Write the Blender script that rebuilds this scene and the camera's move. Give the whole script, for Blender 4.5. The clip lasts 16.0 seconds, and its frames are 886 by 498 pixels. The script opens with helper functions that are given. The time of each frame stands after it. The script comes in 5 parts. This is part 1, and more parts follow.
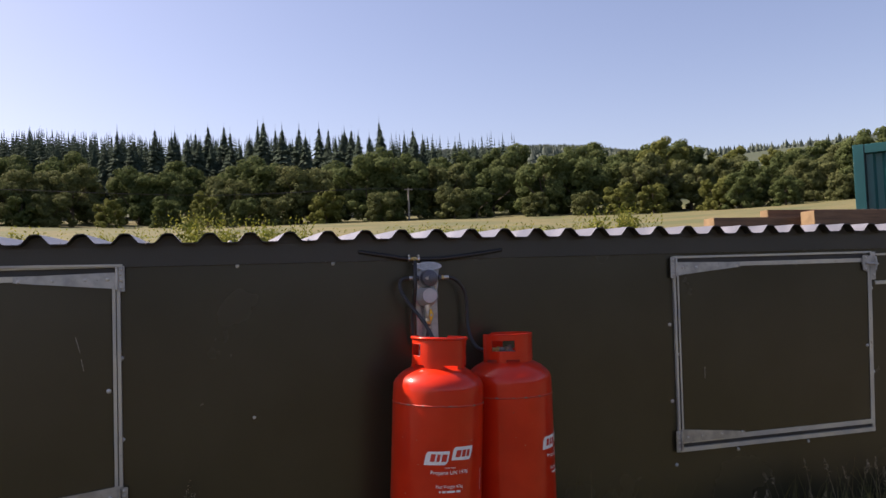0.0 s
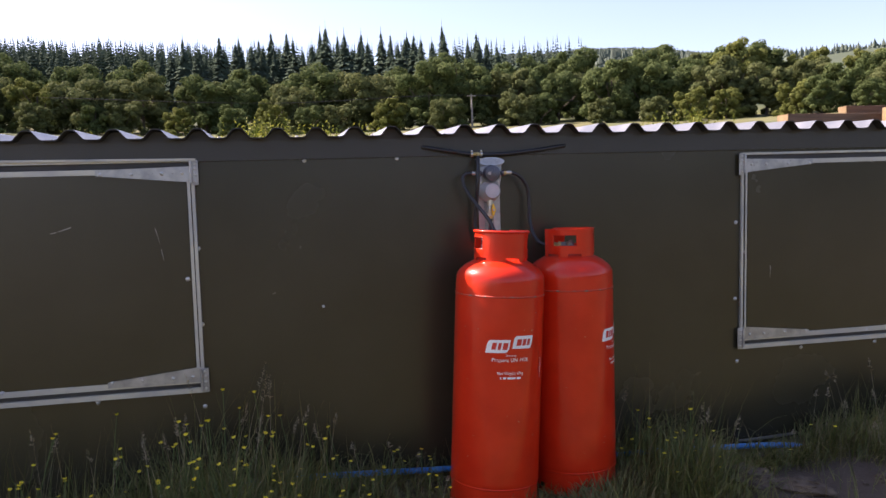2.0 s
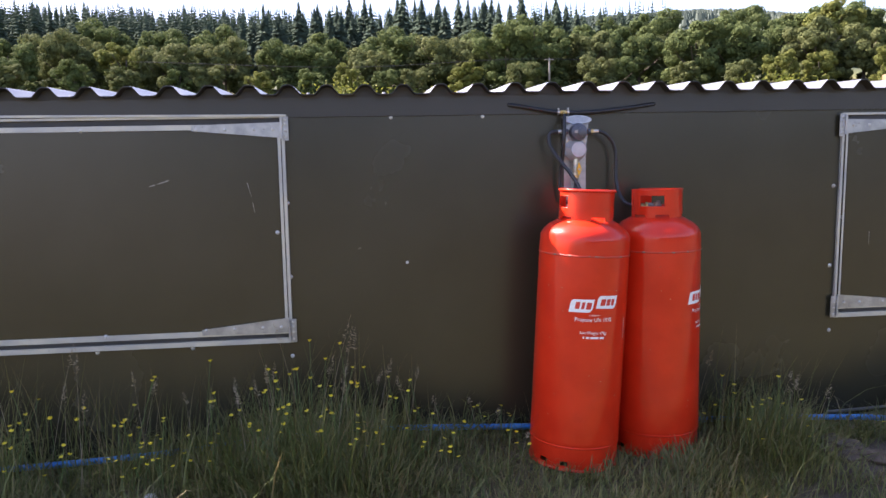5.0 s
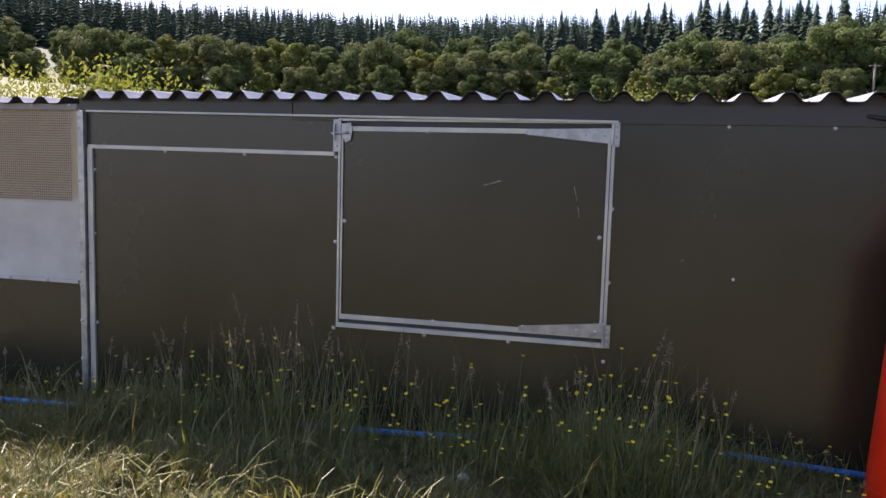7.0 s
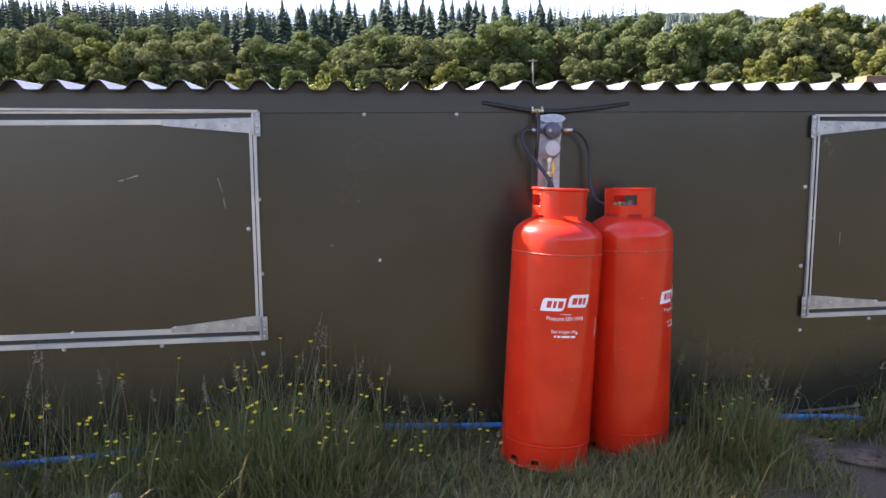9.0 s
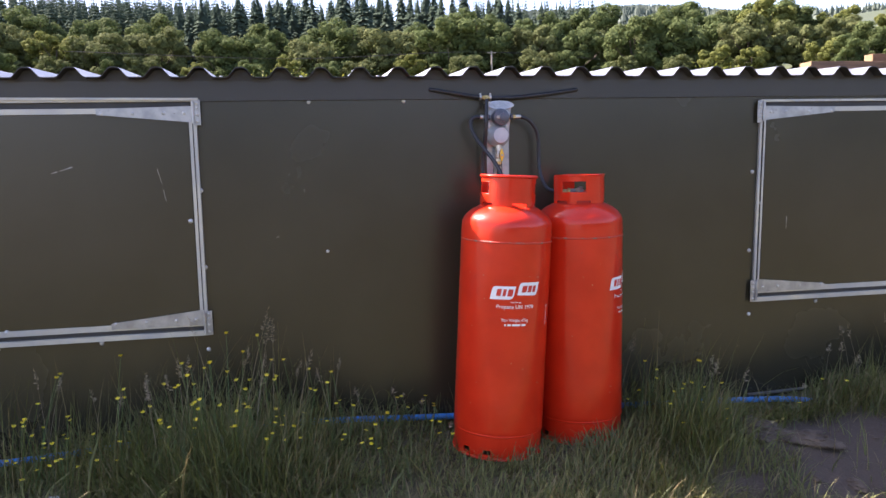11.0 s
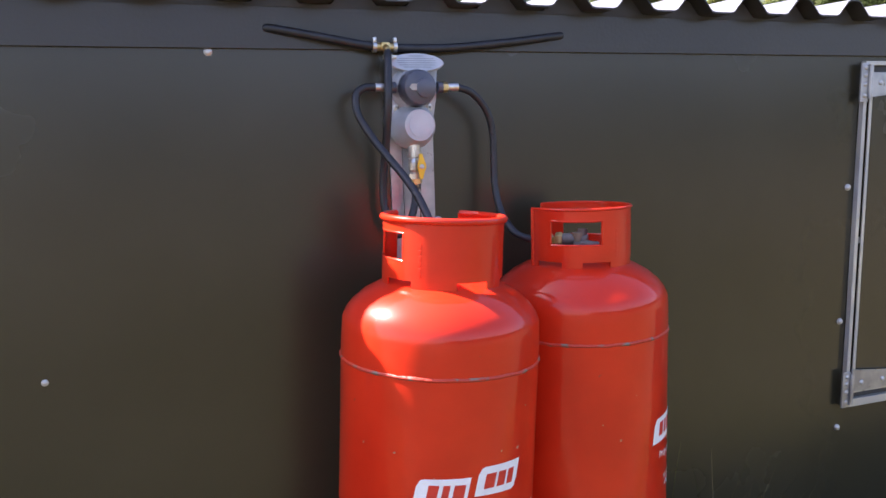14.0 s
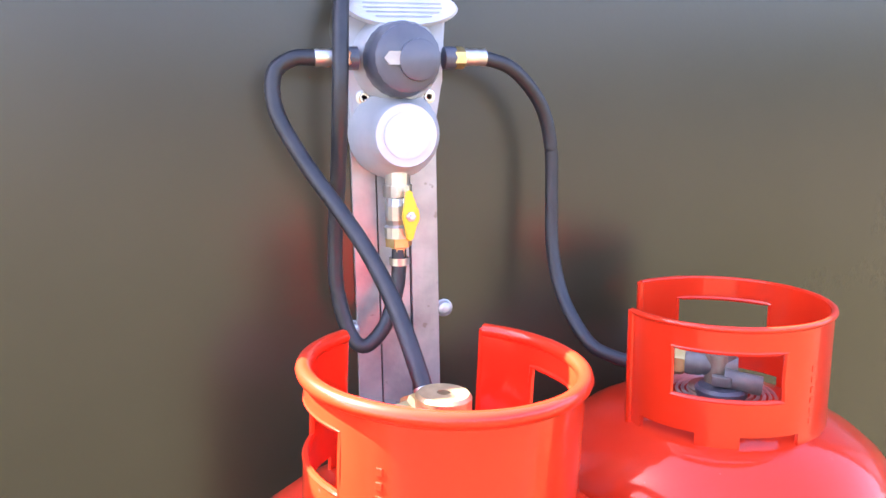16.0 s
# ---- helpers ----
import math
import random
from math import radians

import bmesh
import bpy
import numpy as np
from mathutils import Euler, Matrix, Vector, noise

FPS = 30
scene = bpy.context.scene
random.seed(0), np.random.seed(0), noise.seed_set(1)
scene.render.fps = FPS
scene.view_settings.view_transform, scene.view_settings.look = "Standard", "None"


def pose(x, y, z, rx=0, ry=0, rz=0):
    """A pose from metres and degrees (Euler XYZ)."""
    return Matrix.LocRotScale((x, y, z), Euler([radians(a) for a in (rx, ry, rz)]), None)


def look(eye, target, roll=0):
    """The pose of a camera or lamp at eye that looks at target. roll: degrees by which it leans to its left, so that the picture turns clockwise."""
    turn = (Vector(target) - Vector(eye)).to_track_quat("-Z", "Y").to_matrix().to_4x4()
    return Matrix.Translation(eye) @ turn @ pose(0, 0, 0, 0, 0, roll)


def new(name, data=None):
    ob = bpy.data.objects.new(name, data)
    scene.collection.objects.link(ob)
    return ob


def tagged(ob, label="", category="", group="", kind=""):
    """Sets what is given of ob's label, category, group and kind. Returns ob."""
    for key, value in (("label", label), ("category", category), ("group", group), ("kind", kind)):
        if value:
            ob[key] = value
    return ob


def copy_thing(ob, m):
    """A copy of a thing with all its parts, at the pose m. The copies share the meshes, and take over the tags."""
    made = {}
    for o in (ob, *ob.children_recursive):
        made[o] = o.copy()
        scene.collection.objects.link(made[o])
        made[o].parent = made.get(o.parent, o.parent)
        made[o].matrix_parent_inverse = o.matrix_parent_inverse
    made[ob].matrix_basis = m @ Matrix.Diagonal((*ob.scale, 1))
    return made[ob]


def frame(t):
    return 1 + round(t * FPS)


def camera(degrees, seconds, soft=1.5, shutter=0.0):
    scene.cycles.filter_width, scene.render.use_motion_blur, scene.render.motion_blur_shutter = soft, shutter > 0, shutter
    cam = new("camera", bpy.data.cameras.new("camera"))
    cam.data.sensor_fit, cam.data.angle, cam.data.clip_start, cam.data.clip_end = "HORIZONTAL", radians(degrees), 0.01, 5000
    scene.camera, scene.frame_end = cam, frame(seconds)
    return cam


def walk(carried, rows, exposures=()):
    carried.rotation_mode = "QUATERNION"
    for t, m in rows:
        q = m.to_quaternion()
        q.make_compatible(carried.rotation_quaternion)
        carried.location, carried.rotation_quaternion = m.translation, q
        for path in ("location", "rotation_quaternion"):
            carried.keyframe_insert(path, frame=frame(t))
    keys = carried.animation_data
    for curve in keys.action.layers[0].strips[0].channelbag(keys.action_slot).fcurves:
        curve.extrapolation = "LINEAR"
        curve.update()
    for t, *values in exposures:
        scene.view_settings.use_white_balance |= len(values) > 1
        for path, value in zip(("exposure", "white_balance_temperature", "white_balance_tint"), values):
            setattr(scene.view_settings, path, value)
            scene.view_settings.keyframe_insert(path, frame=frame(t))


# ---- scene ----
cam = camera(59.7, 16.0)
PATH = [
    (0, (-0.51, -3.365, 1.368), (0.066, -1.453, 1.47), -2.1),
    (0.5, (-0.526, -3.375, 1.338), (-0.056, -1.431, 1.321), -2.4),
    (1, (-0.524, -3.39, 1.317), (-0.082, -1.44, 1.25), -2.6),
    (1.5, (-0.516, -3.4, 1.314), (-0.096, -1.447, 1.217), -2.4),
    (2, (-0.521, -3.403, 1.309), (-0.11, -1.449, 1.18), -1.9),
    (2.5, (-0.519, -3.406, 1.299), (-0.097, -1.456, 1.154), -1.6),
    (3, (-0.522, -3.407, 1.291), (-0.116, -1.456, 1.115), -1.5),
    (5.5, (-0.613, -3.407, 1.276), (-0.562, -1.419, 1.065), -1.1),
    (6, (-0.706, -3.424, 1.275), (-1.01, -1.458, 1.075), -0.4),
    (6.5, (-0.771, -3.441, 1.276), (-1.284, -1.519, 1.074), 0.9),
    (7, (-0.757, -3.431, 1.277), (-1.239, -1.5, 1.077), 1.6),
    (7.5, (-0.701, -3.406, 1.279), (-1.047, -1.447, 1.077), 1.5),
    (8, (-0.619, -3.39, 1.279), (-0.719, -1.403, 1.081), 0.8),
    (8.5, (-0.545, -3.399, 1.275), (-0.394, -1.415, 1.074), 0.1),
    (9, (-0.524, -3.397, 1.266), (-0.259, -1.426, 1.053), -0.7),
    (9.5, (-0.499, -3.395, 1.263), (-0.163, -1.436, 1.043), -1.0),
    (10, (-0.501, -3.395, 1.258), (-0.143, -1.442, 1.02), -1.2),
    (12.3, (-0.378, -2.956, 1.234), (-0.014, -1.003, 1.009), -1.4),
    (12.5, (-0.367, -2.798, 1.266), (0.091, -0.866, 1.021), -1.3),
    (13, (-0.271, -2.417, 1.293), (0.203, -0.486, 1.079), -1.2),
    (13.5, (-0.143, -2.027, 1.304), (0.392, -0.113, 1.084), -1.7),
    (14, (-0.082, -1.642, 1.305), (0.563, 0.23, 1.028), -1.6),
    (14.5, (0.088, -1.338, 1.34), (0.731, 0.533, 1.047), -1.6),
    (15, (0.214, -1.136, 1.365), (0.84, 0.737, 1.049), -1.3),
    (15.5, (0.213, -0.972, 1.375), (0.837, 0.901, 1.05), -1.1),
    (16, (0.212, -0.866, 1.379), (0.78, 1.011, 0.989), -0.9),
]
EXPOSURE = [(t, e, k, 30) for t, e, k in (
    (0, 1.0, 6950), (0.5, 1.2, 6950), (1.5, 1.5, 6850), (3, 2.1, 6700), (5.5, 2.35, 6500), (7, 1.85, 6500), (9, 2.5, 6500), (10, 2.55, 6500),
    (12.5, 2.1, 6450), (13, 2.6, 6450), (13.5, 2.15, 6450), (14, 2.45, 6450), (14.5, 3.2, 6450), (15, 3.2, 6450), (15.5, 3.4, 6450), (16, 4.0, 6500))]
walk(cam, [(t, look(eye, target, roll)) for t, eye, target, roll in PATH], EXPOSURE)

# ---- light ----
SUN_AZ, SUN_EL = -57.5, 46.2      # degrees right of +y, above the horizon
world = bpy.data.worlds.new("sky")
scene.world = world
world.use_nodes = True
_n = world.node_tree.nodes
_sky = _n.new("ShaderNodeTexSky")
_sky.sky_type = 'NISHITA'
_sky.sun_disc = False
_sky.sun_elevation, _sky.sun_rotation = radians(SUN_EL), radians(SUN_AZ)
_sky.air_density, _sky.dust_density, _sky.ozone_density = 1.0, 1.3, 1.0
_n["Background"].inputs[1].default_value = 0.085
world.node_tree.links.new(_sky.outputs[0], _n["Background"].inputs[0])
_sun = bpy.data.lights.new("sun", 'SUN')
_sun.energy, _sun.angle, _sun.color = 5.0, radians(0.55), (1.0, 0.93, 0.80)
_a, _e = radians(SUN_AZ), radians(SUN_EL)
_sd = Vector((math.sin(_a) * math.cos(_e), math.cos(_a) * math.cos(_e), math.sin(_e)))
new("sun", _sun).matrix_world = look(_sd * 50, (0, 0, 0))


# ---- materials ----
def mat(name, c1, c2=None, scale=8.0, rough=0.6, metal=0.0, bump=0.0, bscale=60.0, detail=5.0, coat=0.0,
        spec=0.5, island=False, contrast=(0.35, 0.65), stretch=(1, 1, 1), translucent=0.0, rvar=0.0, objrand=0.0,
        specks=None, speck_scale=40.0, speck_at=0.7):
    """A surface of two mixed tones with fine relief, optional specks, per-island or per-object tone."""
    m = bpy.data.materials.new(name)
    m.use_nodes = True
    nt = m.node_tree
    nd, ln = nt.nodes, nt.links
    b = nd["Principled BSDF"]
    b.inputs["Roughness"].default_value = rough
    b.inputs["Metallic"].default_value = metal
    b.inputs["Specular IOR Level"].default_value = spec
    if coat:
        b.inputs["Coat Weight"].default_value = coat
        b.inputs["Coat Roughness"].default_value = 0.07
    tc = nd.new("ShaderNodeTexCoord")
    mp = nd.new("ShaderNodeMapping")
    mp.inputs["Scale"].default_value = stretch
    ln.new(tc.outputs["Object"], mp.inputs[0])
    nz = nd.new("ShaderNodeTexNoise")
    nz.inputs["Scale"].default_value = scale
    nz.inputs["Detail"].default_value = detail
    ln.new(mp.outputs[0], nz.inputs["Vector"])
    rp = nd.new("ShaderNodeMapRange")
    rp.inputs[1].default_value, rp.inputs[2].default_value = contrast
    if island:
        g = nd.new("ShaderNodeNewGeometry")
        ad = nd.new("ShaderNodeMath")
        ad.operation = 'MULTIPLY_ADD'
        ln.new(g.outputs["Random Per Island"], ad.inputs[0])
        ad.inputs[1].default_value = 0.7
        sc = nd.new("ShaderNodeMath")
        sc.operation = 'MULTIPLY_ADD'
        ln.new(nz.outputs[0], sc.inputs[0])
        sc.inputs[1].default_value, sc.inputs[2].default_value = 0.9, -0.3
        ln.new(sc.outputs[0], ad.inputs[2])
        ln.new(ad.outputs[0], rp.inputs[0])
        rp.inputs[1].default_value, rp.inputs[2].default_value = 0.1, 0.95
    elif objrand:
        g = nd.new("ShaderNodeObjectInfo")
        ad = nd.new("ShaderNodeMath")
        ad.operation = 'MULTIPLY_ADD'
        ln.new(g.outputs["Random"], ad.inputs[0])
        ad.inputs[1].default_value = objrand
        ln.new(nz.outputs[0], ad.inputs[2])
        ln.new(ad.outputs[0], rp.inputs[0])
        rp.inputs[2].default_value = contrast[1] + objrand
    else:
        ln.new(nz.outputs[0], rp.inputs[0])
    mx = nd.new("ShaderNodeMix")
    mx.data_type = 'RGBA'
    mx.inputs[6].default_value = (*c1, 1)
    mx.inputs[7].default_value = (*(c2 or c1), 1)
    ln.new(rp.outputs[0], mx.inputs[0])
    col = mx.outputs[2]
    if specks:
        n2 = nd.new("ShaderNodeTexNoise")
        n2.inputs["Scale"].default_value = speck_scale
        n2.inputs["Detail"].default_value = 3.0
        ln.new(tc.outputs["Object"], n2.inputs["Vector"])
        r2 = nd.new("ShaderNodeMapRange")
        r2.inputs[1].default_value, r2.inputs[2].default_value = speck_at, speck_at + 0.05
        ln.new(n2.outputs[0], r2.inputs[0])
        m2 = nd.new("ShaderNodeMix")
        m2.data_type = 'RGBA'
        ln.new(r2.outputs[0], m2.inputs[0])
        ln.new(col, m2.inputs[6])
        m2.inputs[7].default_value = (*specks, 1)
        col = m2.outputs[2]
    ln.new(col, b.inputs["Base Color"])
    if rvar:
        r3 = nd.new("ShaderNodeMapRange")
        r3.inputs[3].default_value, r3.inputs[4].default_value = rough - rvar, rough + rvar
        ln.new(nz.outputs[0], r3.inputs[0])
        ln.new(r3.outputs[0], b.inputs["Roughness"])
    if bump:
        n3 = nd.new("ShaderNodeTexNoise")
        n3.inputs["Scale"].default_value = bscale
        n3.inputs["Detail"].default_value = 4.0
        ln.new(mp.outputs[0], n3.inputs["Vector"])
        bp = nd.new("ShaderNodeBump")
        bp.inputs["Strength"].default_value = bump
        bp.inputs["Distance"].default_value = 0.01
        ln.new(n3.outputs[0], bp.inputs["Height"])
        ln.new(bp.outputs[0], b.inputs["Normal"])
    if translucent:
        tr = nd.new("ShaderNodeBsdfTranslucent")
        ln.new(col, tr.inputs[0])
        ms = nd.new("ShaderNodeMixShader")
        ms.inputs[0].default_value = translucent
        ln.new(b.outputs[0], ms.inputs[1])
        ln.new(tr.outputs[0], ms.inputs[2])
        ln.new(ms.outputs[0], nd["Material Output"].inputs[0])
    return m


M_PLY = mat("dark_film_faced_ply", (0.0255, 0.0232, 0.0138), (0.034, 0.0305, 0.0180), 1.6, spec=0.62, rough=0.26, bump=0.014, bscale=160,
            rvar=0.06, specks=(0.10, 0.095, 0.085), speck_scale=95, speck_at=0.78)
M_FASCIA = mat("dark_fascia", (0.028, 0.026, 0.022), (0.035, 0.032, 0.027), 3.0, rough=0.36, spec=0.55, bump=0.05, bscale=120)
M_GALV = mat("galvanised_steel", (0.30, 0.31, 0.32), (0.46, 0.46, 0.455), 22, rough=0.42, metal=0.75, bump=0.08, bscale=90,
             rvar=0.12, specks=(0.25, 0.24, 0.22), speck_scale=60, speck_at=0.68)
M_STRIP = mat("weathered_galv_strip", (0.40, 0.40, 0.39), (0.56, 0.54, 0.46), 6, rough=0.5, metal=0.45, bump=0.06, bscale=80,
              stretch=(1, 1, 1), specks=(0.25, 0.2, 0.15), speck_scale=30, speck_at=0.7)
M_BOLT = mat("bolt_zinc", (0.44, 0.44, 0.43), (0.58, 0.57, 0.55), 90, rough=0.42, metal=0.6)
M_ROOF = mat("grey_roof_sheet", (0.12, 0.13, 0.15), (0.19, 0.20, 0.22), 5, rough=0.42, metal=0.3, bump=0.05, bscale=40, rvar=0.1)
# shade put into the colour: roof underside, rib ends, gaps and grooves
M_SHADEDARK = mat("shade_dark_tone", (0.030, 0.030, 0.032), (0.045, 0.044, 0.044), 9, rough=0.6)
M_RED = mat("red_enamel", (0.56, 0.023, 0.0055), (0.65, 0.031, 0.007), 7, rough=0.34, bump=0.018, bscale=38, spec=0.12, coat=0.6, rvar=0.06,
            specks=(0.36, 0.06, 0.04), speck_scale=70, speck_at=0.74)
M_WELD = mat("worn_weld_seam", (0.50, 0.040, 0.016), (0.20, 0.17, 0.13), 26, rough=0.5, bump=0.3, bscale=140, contrast=(0.53, 0.60))
M_WHITE = mat("white_print", (0.76, 0.75, 0.74), (0.82, 0.81, 0.80), 60, rough=0.5)
M_REDPRINT = mat("red_print", (0.55, 0.03, 0.015), (0.62, 0.04, 0.02), 60, rough=0.5)
M_RUBBER = mat("black_rubber", (0.012, 0.013, 0.016), (0.022, 0.022, 0.026), 40, rough=0.48, bump=0.05, bscale=220, rvar=0.08)
M_CAST = mat("grey_painted_casting", (0.42, 0.44, 0.47), (0.50, 0.51, 0.53), 30, rough=0.48, bump=0.05, bscale=180)
M_PLATEPRINT = mat("grey_small_print", (0.24, 0.25, 0.27), (0.30, 0.30, 0.31), 60, rough=0.6)
M_KNOB = mat("slate_plastic", (0.060, 0.065, 0.088), (0.085, 0.090, 0.112), 30, rough=0.32, bump=0.03, bscale=150)
M_CLEAR = mat("indicator_window", (0.32, 0.31, 0.30), (0.45, 0.42, 0.38), 60, rough=0.15, coat=0.6)
M_BRASS = mat("brass", (0.55, 0.38, 0.14), (0.66, 0.50, 0.24), 60, rough=0.35, metal=0.8)
M_TARNISH = mat("tarnished_brass", (0.34, 0.25, 0.13), (0.48, 0.36, 0.20), 60, rough=0.42, metal=0.5)
M_NICKEL = mat("nickel_plate", (0.55, 0.53, 0.50), (0.66, 0.64, 0.61), 60, rough=0.28, metal=0.85)
M_COPPER = mat("red_brass_nut", (0.62, 0.22, 0.10), (0.66, 0.34, 0.18), 60, rough=0.35, metal=0.6)
M_YELLOW = mat("yellow_handle", (0.80, 0.46, 0.02), (0.86, 0.55, 0.04), 40, rough=0.4)
M_VALVE = mat("dull_valve_body", (0.26, 0.21, 0.15), (0.36, 0.31, 0.24), 50, rough=0.42, metal=0.5)
M_VALVEGREY = mat("dull_grey_zinc", (0.13, 0.125, 0.115), (0.20, 0.19, 0.17), 50, rough=0.5, metal=0.4)
M_BLUE = mat("blue_water_pipe", (0.020, 0.19, 0.52), (0.035, 0.25, 0.60), 14, rough=0.42, specks=(0.10, 0.13, 0.18), speck_scale=25, speck_at=0.66)
M_TIMBER = mat("brown_timber", (0.10, 0.054, 0.027), (0.17, 0.092, 0.046), 9, rough=0.7, stretch=(0.6, 6, 6), bump=0.2, bscale=30)
M_TIMBEREND = mat("cut_timber_end", (0.17, 0.112, 0.05), (0.25, 0.170, 0.08), 18, rough=0.75, bump=0.15)
M_TEAL = mat("teal_painted_steel", (0.004, 0.075, 0.080), (0.007, 0.095, 0.098), 3, rough=0.4, bump=0.04, bscale=20, specks=(0.18, 0.3, 0.3), speck_scale=14, speck_at=0.72)
M_NET_TAN = mat("tan_windbreak_netting", (0.80, 0.70, 0.48), (0.88, 0.79, 0.60), 12, rough=0.9, translucent=0.5, specks=(0.22, 0.19, 0.14), speck_scale=30, speck_at=0.74)
M_NET_GREY = mat("grey_windbreak_cloth", (0.68, 0.66, 0.61), (0.78, 0.76, 0.70), 6, rough=0.9, translucent=0.45, bump=0.2, bscale=90, specks=(0.28, 0.26, 0.23), speck_scale=22, speck_at=0.76)
M_WIRE = mat("dull_wire", (0.24, 0.17, 0.12), (0.34, 0.25, 0.18), 40, rough=0.6)
M_GRASS = mat("grass_blades", (0.062, 0.090, 0.018), (0.215, 0.205, 0.060), 3.0, rough=0.55, island=True, translucent=0.3)
M_STRAW = mat("dry_grass", (0.13, 0.102, 0.043), (0.27, 0.218, 0.098), 3.0, rough=0.7, island=True, translucent=0.2)
M_SEED = mat("grass_seed_heads", (0.24, 0.19, 0.12), (0.40, 0.33, 0.22), 20, rough=0.8, island=True, translucent=0.3)
M_STEM = mat("flower_stem", (0.06, 0.11, 0.025), (0.10, 0.15, 0.035), 20, rough=0.6)
M_PETAL = mat("buttercup_petal", (0.80, 0.62, 0.02), (0.86, 0.72, 0.05), 90, rough=0.3, translucent=0.25)
M_SOIL = mat("bare_soil_clods", (0.060, 0.043, 0.030), (0.125, 0.092, 0.064), 16, rough=0.95, bump=0.6, bscale=60)
M_BARK = mat("bark", (0.06, 0.05, 0.04), (0.11, 0.09, 0.07), 6, rough=0.9, bump=0.4, bscale=12)
M_LEAF = mat("broadleaf_foliage", (0.056, 0.086, 0.032), (0.122, 0.150, 0.056), 0.35, rough=0.9, spec=0.08, island=True, translucent=0.32)
M_LEAF_B = mat("yellowish_foliage", (0.086, 0.108, 0.030), (0.175, 0.186, 0.054), 0.35, rough=0.9, spec=0.08, island=True, translucent=0.32)
M_LEAF_C = mat("olive_foliage", (0.070, 0.092, 0.038), (0.142, 0.156, 0.062), 0.35, rough=0.9, spec=0.08, island=True, translucent=0.32)
M_CONIF = mat("conifer_needles", (0.040, 0.062, 0.044), (0.066, 0.092, 0.062), 0.5, rough=0.95, spec=0.05, island=True)
M_FARWOOD = mat("distant_forest", (0.045, 0.068, 0.052), (0.075, 0.100, 0.072), 0.05, rough=0.9, island=True)
M_SHRUB = mat("willow_shrub_leaves", (0.10, 0.135, 0.020), (0.25, 0.25, 0.045), 2.0, rough=0.7, spec=0.2, island=True, translucent=0.35)
M_POLE = mat("weathered_pole", (0.22, 0.20, 0.17), (0.34, 0.31, 0.27), 6, rough=0.85)
M_DARKIN = mat("dark_interior", (0.05, 0.045, 0.04), (0.07, 0.06, 0.05), 4, rough=0.9)

# meadow, thatch and bare soil on one sheet of ground
M_GROUND = mat("meadow_and_thatch", (0.050, 0.044, 0.021), (0.125, 0.104, 0.050), 26, rough=0.95, bump=0.9, bscale=60)
_nt = M_GROUND.node_tree
_g = _nt.nodes.new("ShaderNodeNewGeometry")
_sep = _nt.nodes.new("ShaderNodeSeparateXYZ")
_nt.links.new(_g.outputs["Position"], _sep.inputs[0])
_far = _nt.nodes.new("ShaderNodeMapRange")
_far.inputs[1].default_value, _far.inputs[2].default_value = 4.0, 12.0
_nt.links.new(_sep.outputs[1], _far.inputs[0])
_fn = _nt.nodes.new("ShaderNodeTexNoise")
_fn.inputs["Scale"].default_value = 0.12
_fn.inputs["Detail"].default_value = 8.0
_nt.links.new(_g.outputs["Position"], _fn.inputs["Vector"])
_fm = _nt.nodes.new("ShaderNodeMix")
_fm.data_type = 'RGBA'
_fm.inputs[6].default_value, _fm.inputs[7].default_value = (0.070, 0.084, 0.024, 1), (0.118, 0.108, 0.036, 1)
_fr = _nt.nodes.new("ShaderNodeMapRange")
_fr.inputs[1].default_value, _fr.inputs[2].default_value = 0.4, 0.62
_nt.links.new(_fn.outputs[0], _fr.inputs[0])
_nt.links.new(_fr.outputs[0], _fm.inputs[0])
_hill = _nt.nodes.new("ShaderNodeMapRange")
_hill.inputs[1].default_value, _hill.inputs[2].default_value = 13.8, 16.0
_nt.links.new(_sep.outputs[2], _hill.inputs[0])
_hm = _nt.nodes.new("ShaderNodeMix")
_hm.data_type = 'RGBA'
_nt.links.new(_hill.outputs[0], _hm.inputs[0])
_nt.links.new(_fm.outputs[2], _hm.inputs[6])
_hm.inputs[7].default_value = (0.035, 0.052, 0.022, 1)
_gm = _nt.nodes.new("ShaderNodeMix")
_gm.data_type = 'RGBA'
_nt.links.new(_far.outputs[0], _gm.inputs[0])
_b = _nt.nodes["Principled BSDF"]
_sm = _nt.nodes.new("ShaderNodeMapping")
_sm.inputs["Location"].default_value = (-1.85 / 0.75, 0.72 / 0.50, 0)
_sm.inputs["Scale"].default_value = (1 / 0.75, 1 / 0.50, 0)
_nt.links.new(_g.outputs["Position"], _sm.inputs[0])
_sl = _nt.nodes.new("ShaderNodeVectorMath")
_sl.operation = 'LENGTH'
_nt.links.new(_sm.outputs[0], _sl.inputs[0])
_sn = _nt.nodes.new("ShaderNodeTexNoise")
_sn.inputs["Scale"].default_value = 7.0
_nt.links.new(_g.outputs["Position"], _sn.inputs["Vector"])
_sa = _nt.nodes.new("ShaderNodeMath")
_nt.links.new(_sl.outputs["Value"], _sa.inputs[0])
_nt.links.new(_sn.outputs[0], _sa.inputs[1])
_sr = _nt.nodes.new("ShaderNodeMapRange")
_sr.inputs[1].default_value, _sr.inputs[2].default_value = 1.2, 1.65
_nt.links.new(_sa.outputs[0], _sr.inputs[0])
_so = _nt.nodes.new("ShaderNodeMix")
_so.data_type = 'RGBA'
_so.inputs[6].default_value = (0.078, 0.056, 0.040, 1)
_nt.links.new(_sr.outputs[0], _so.inputs[0])
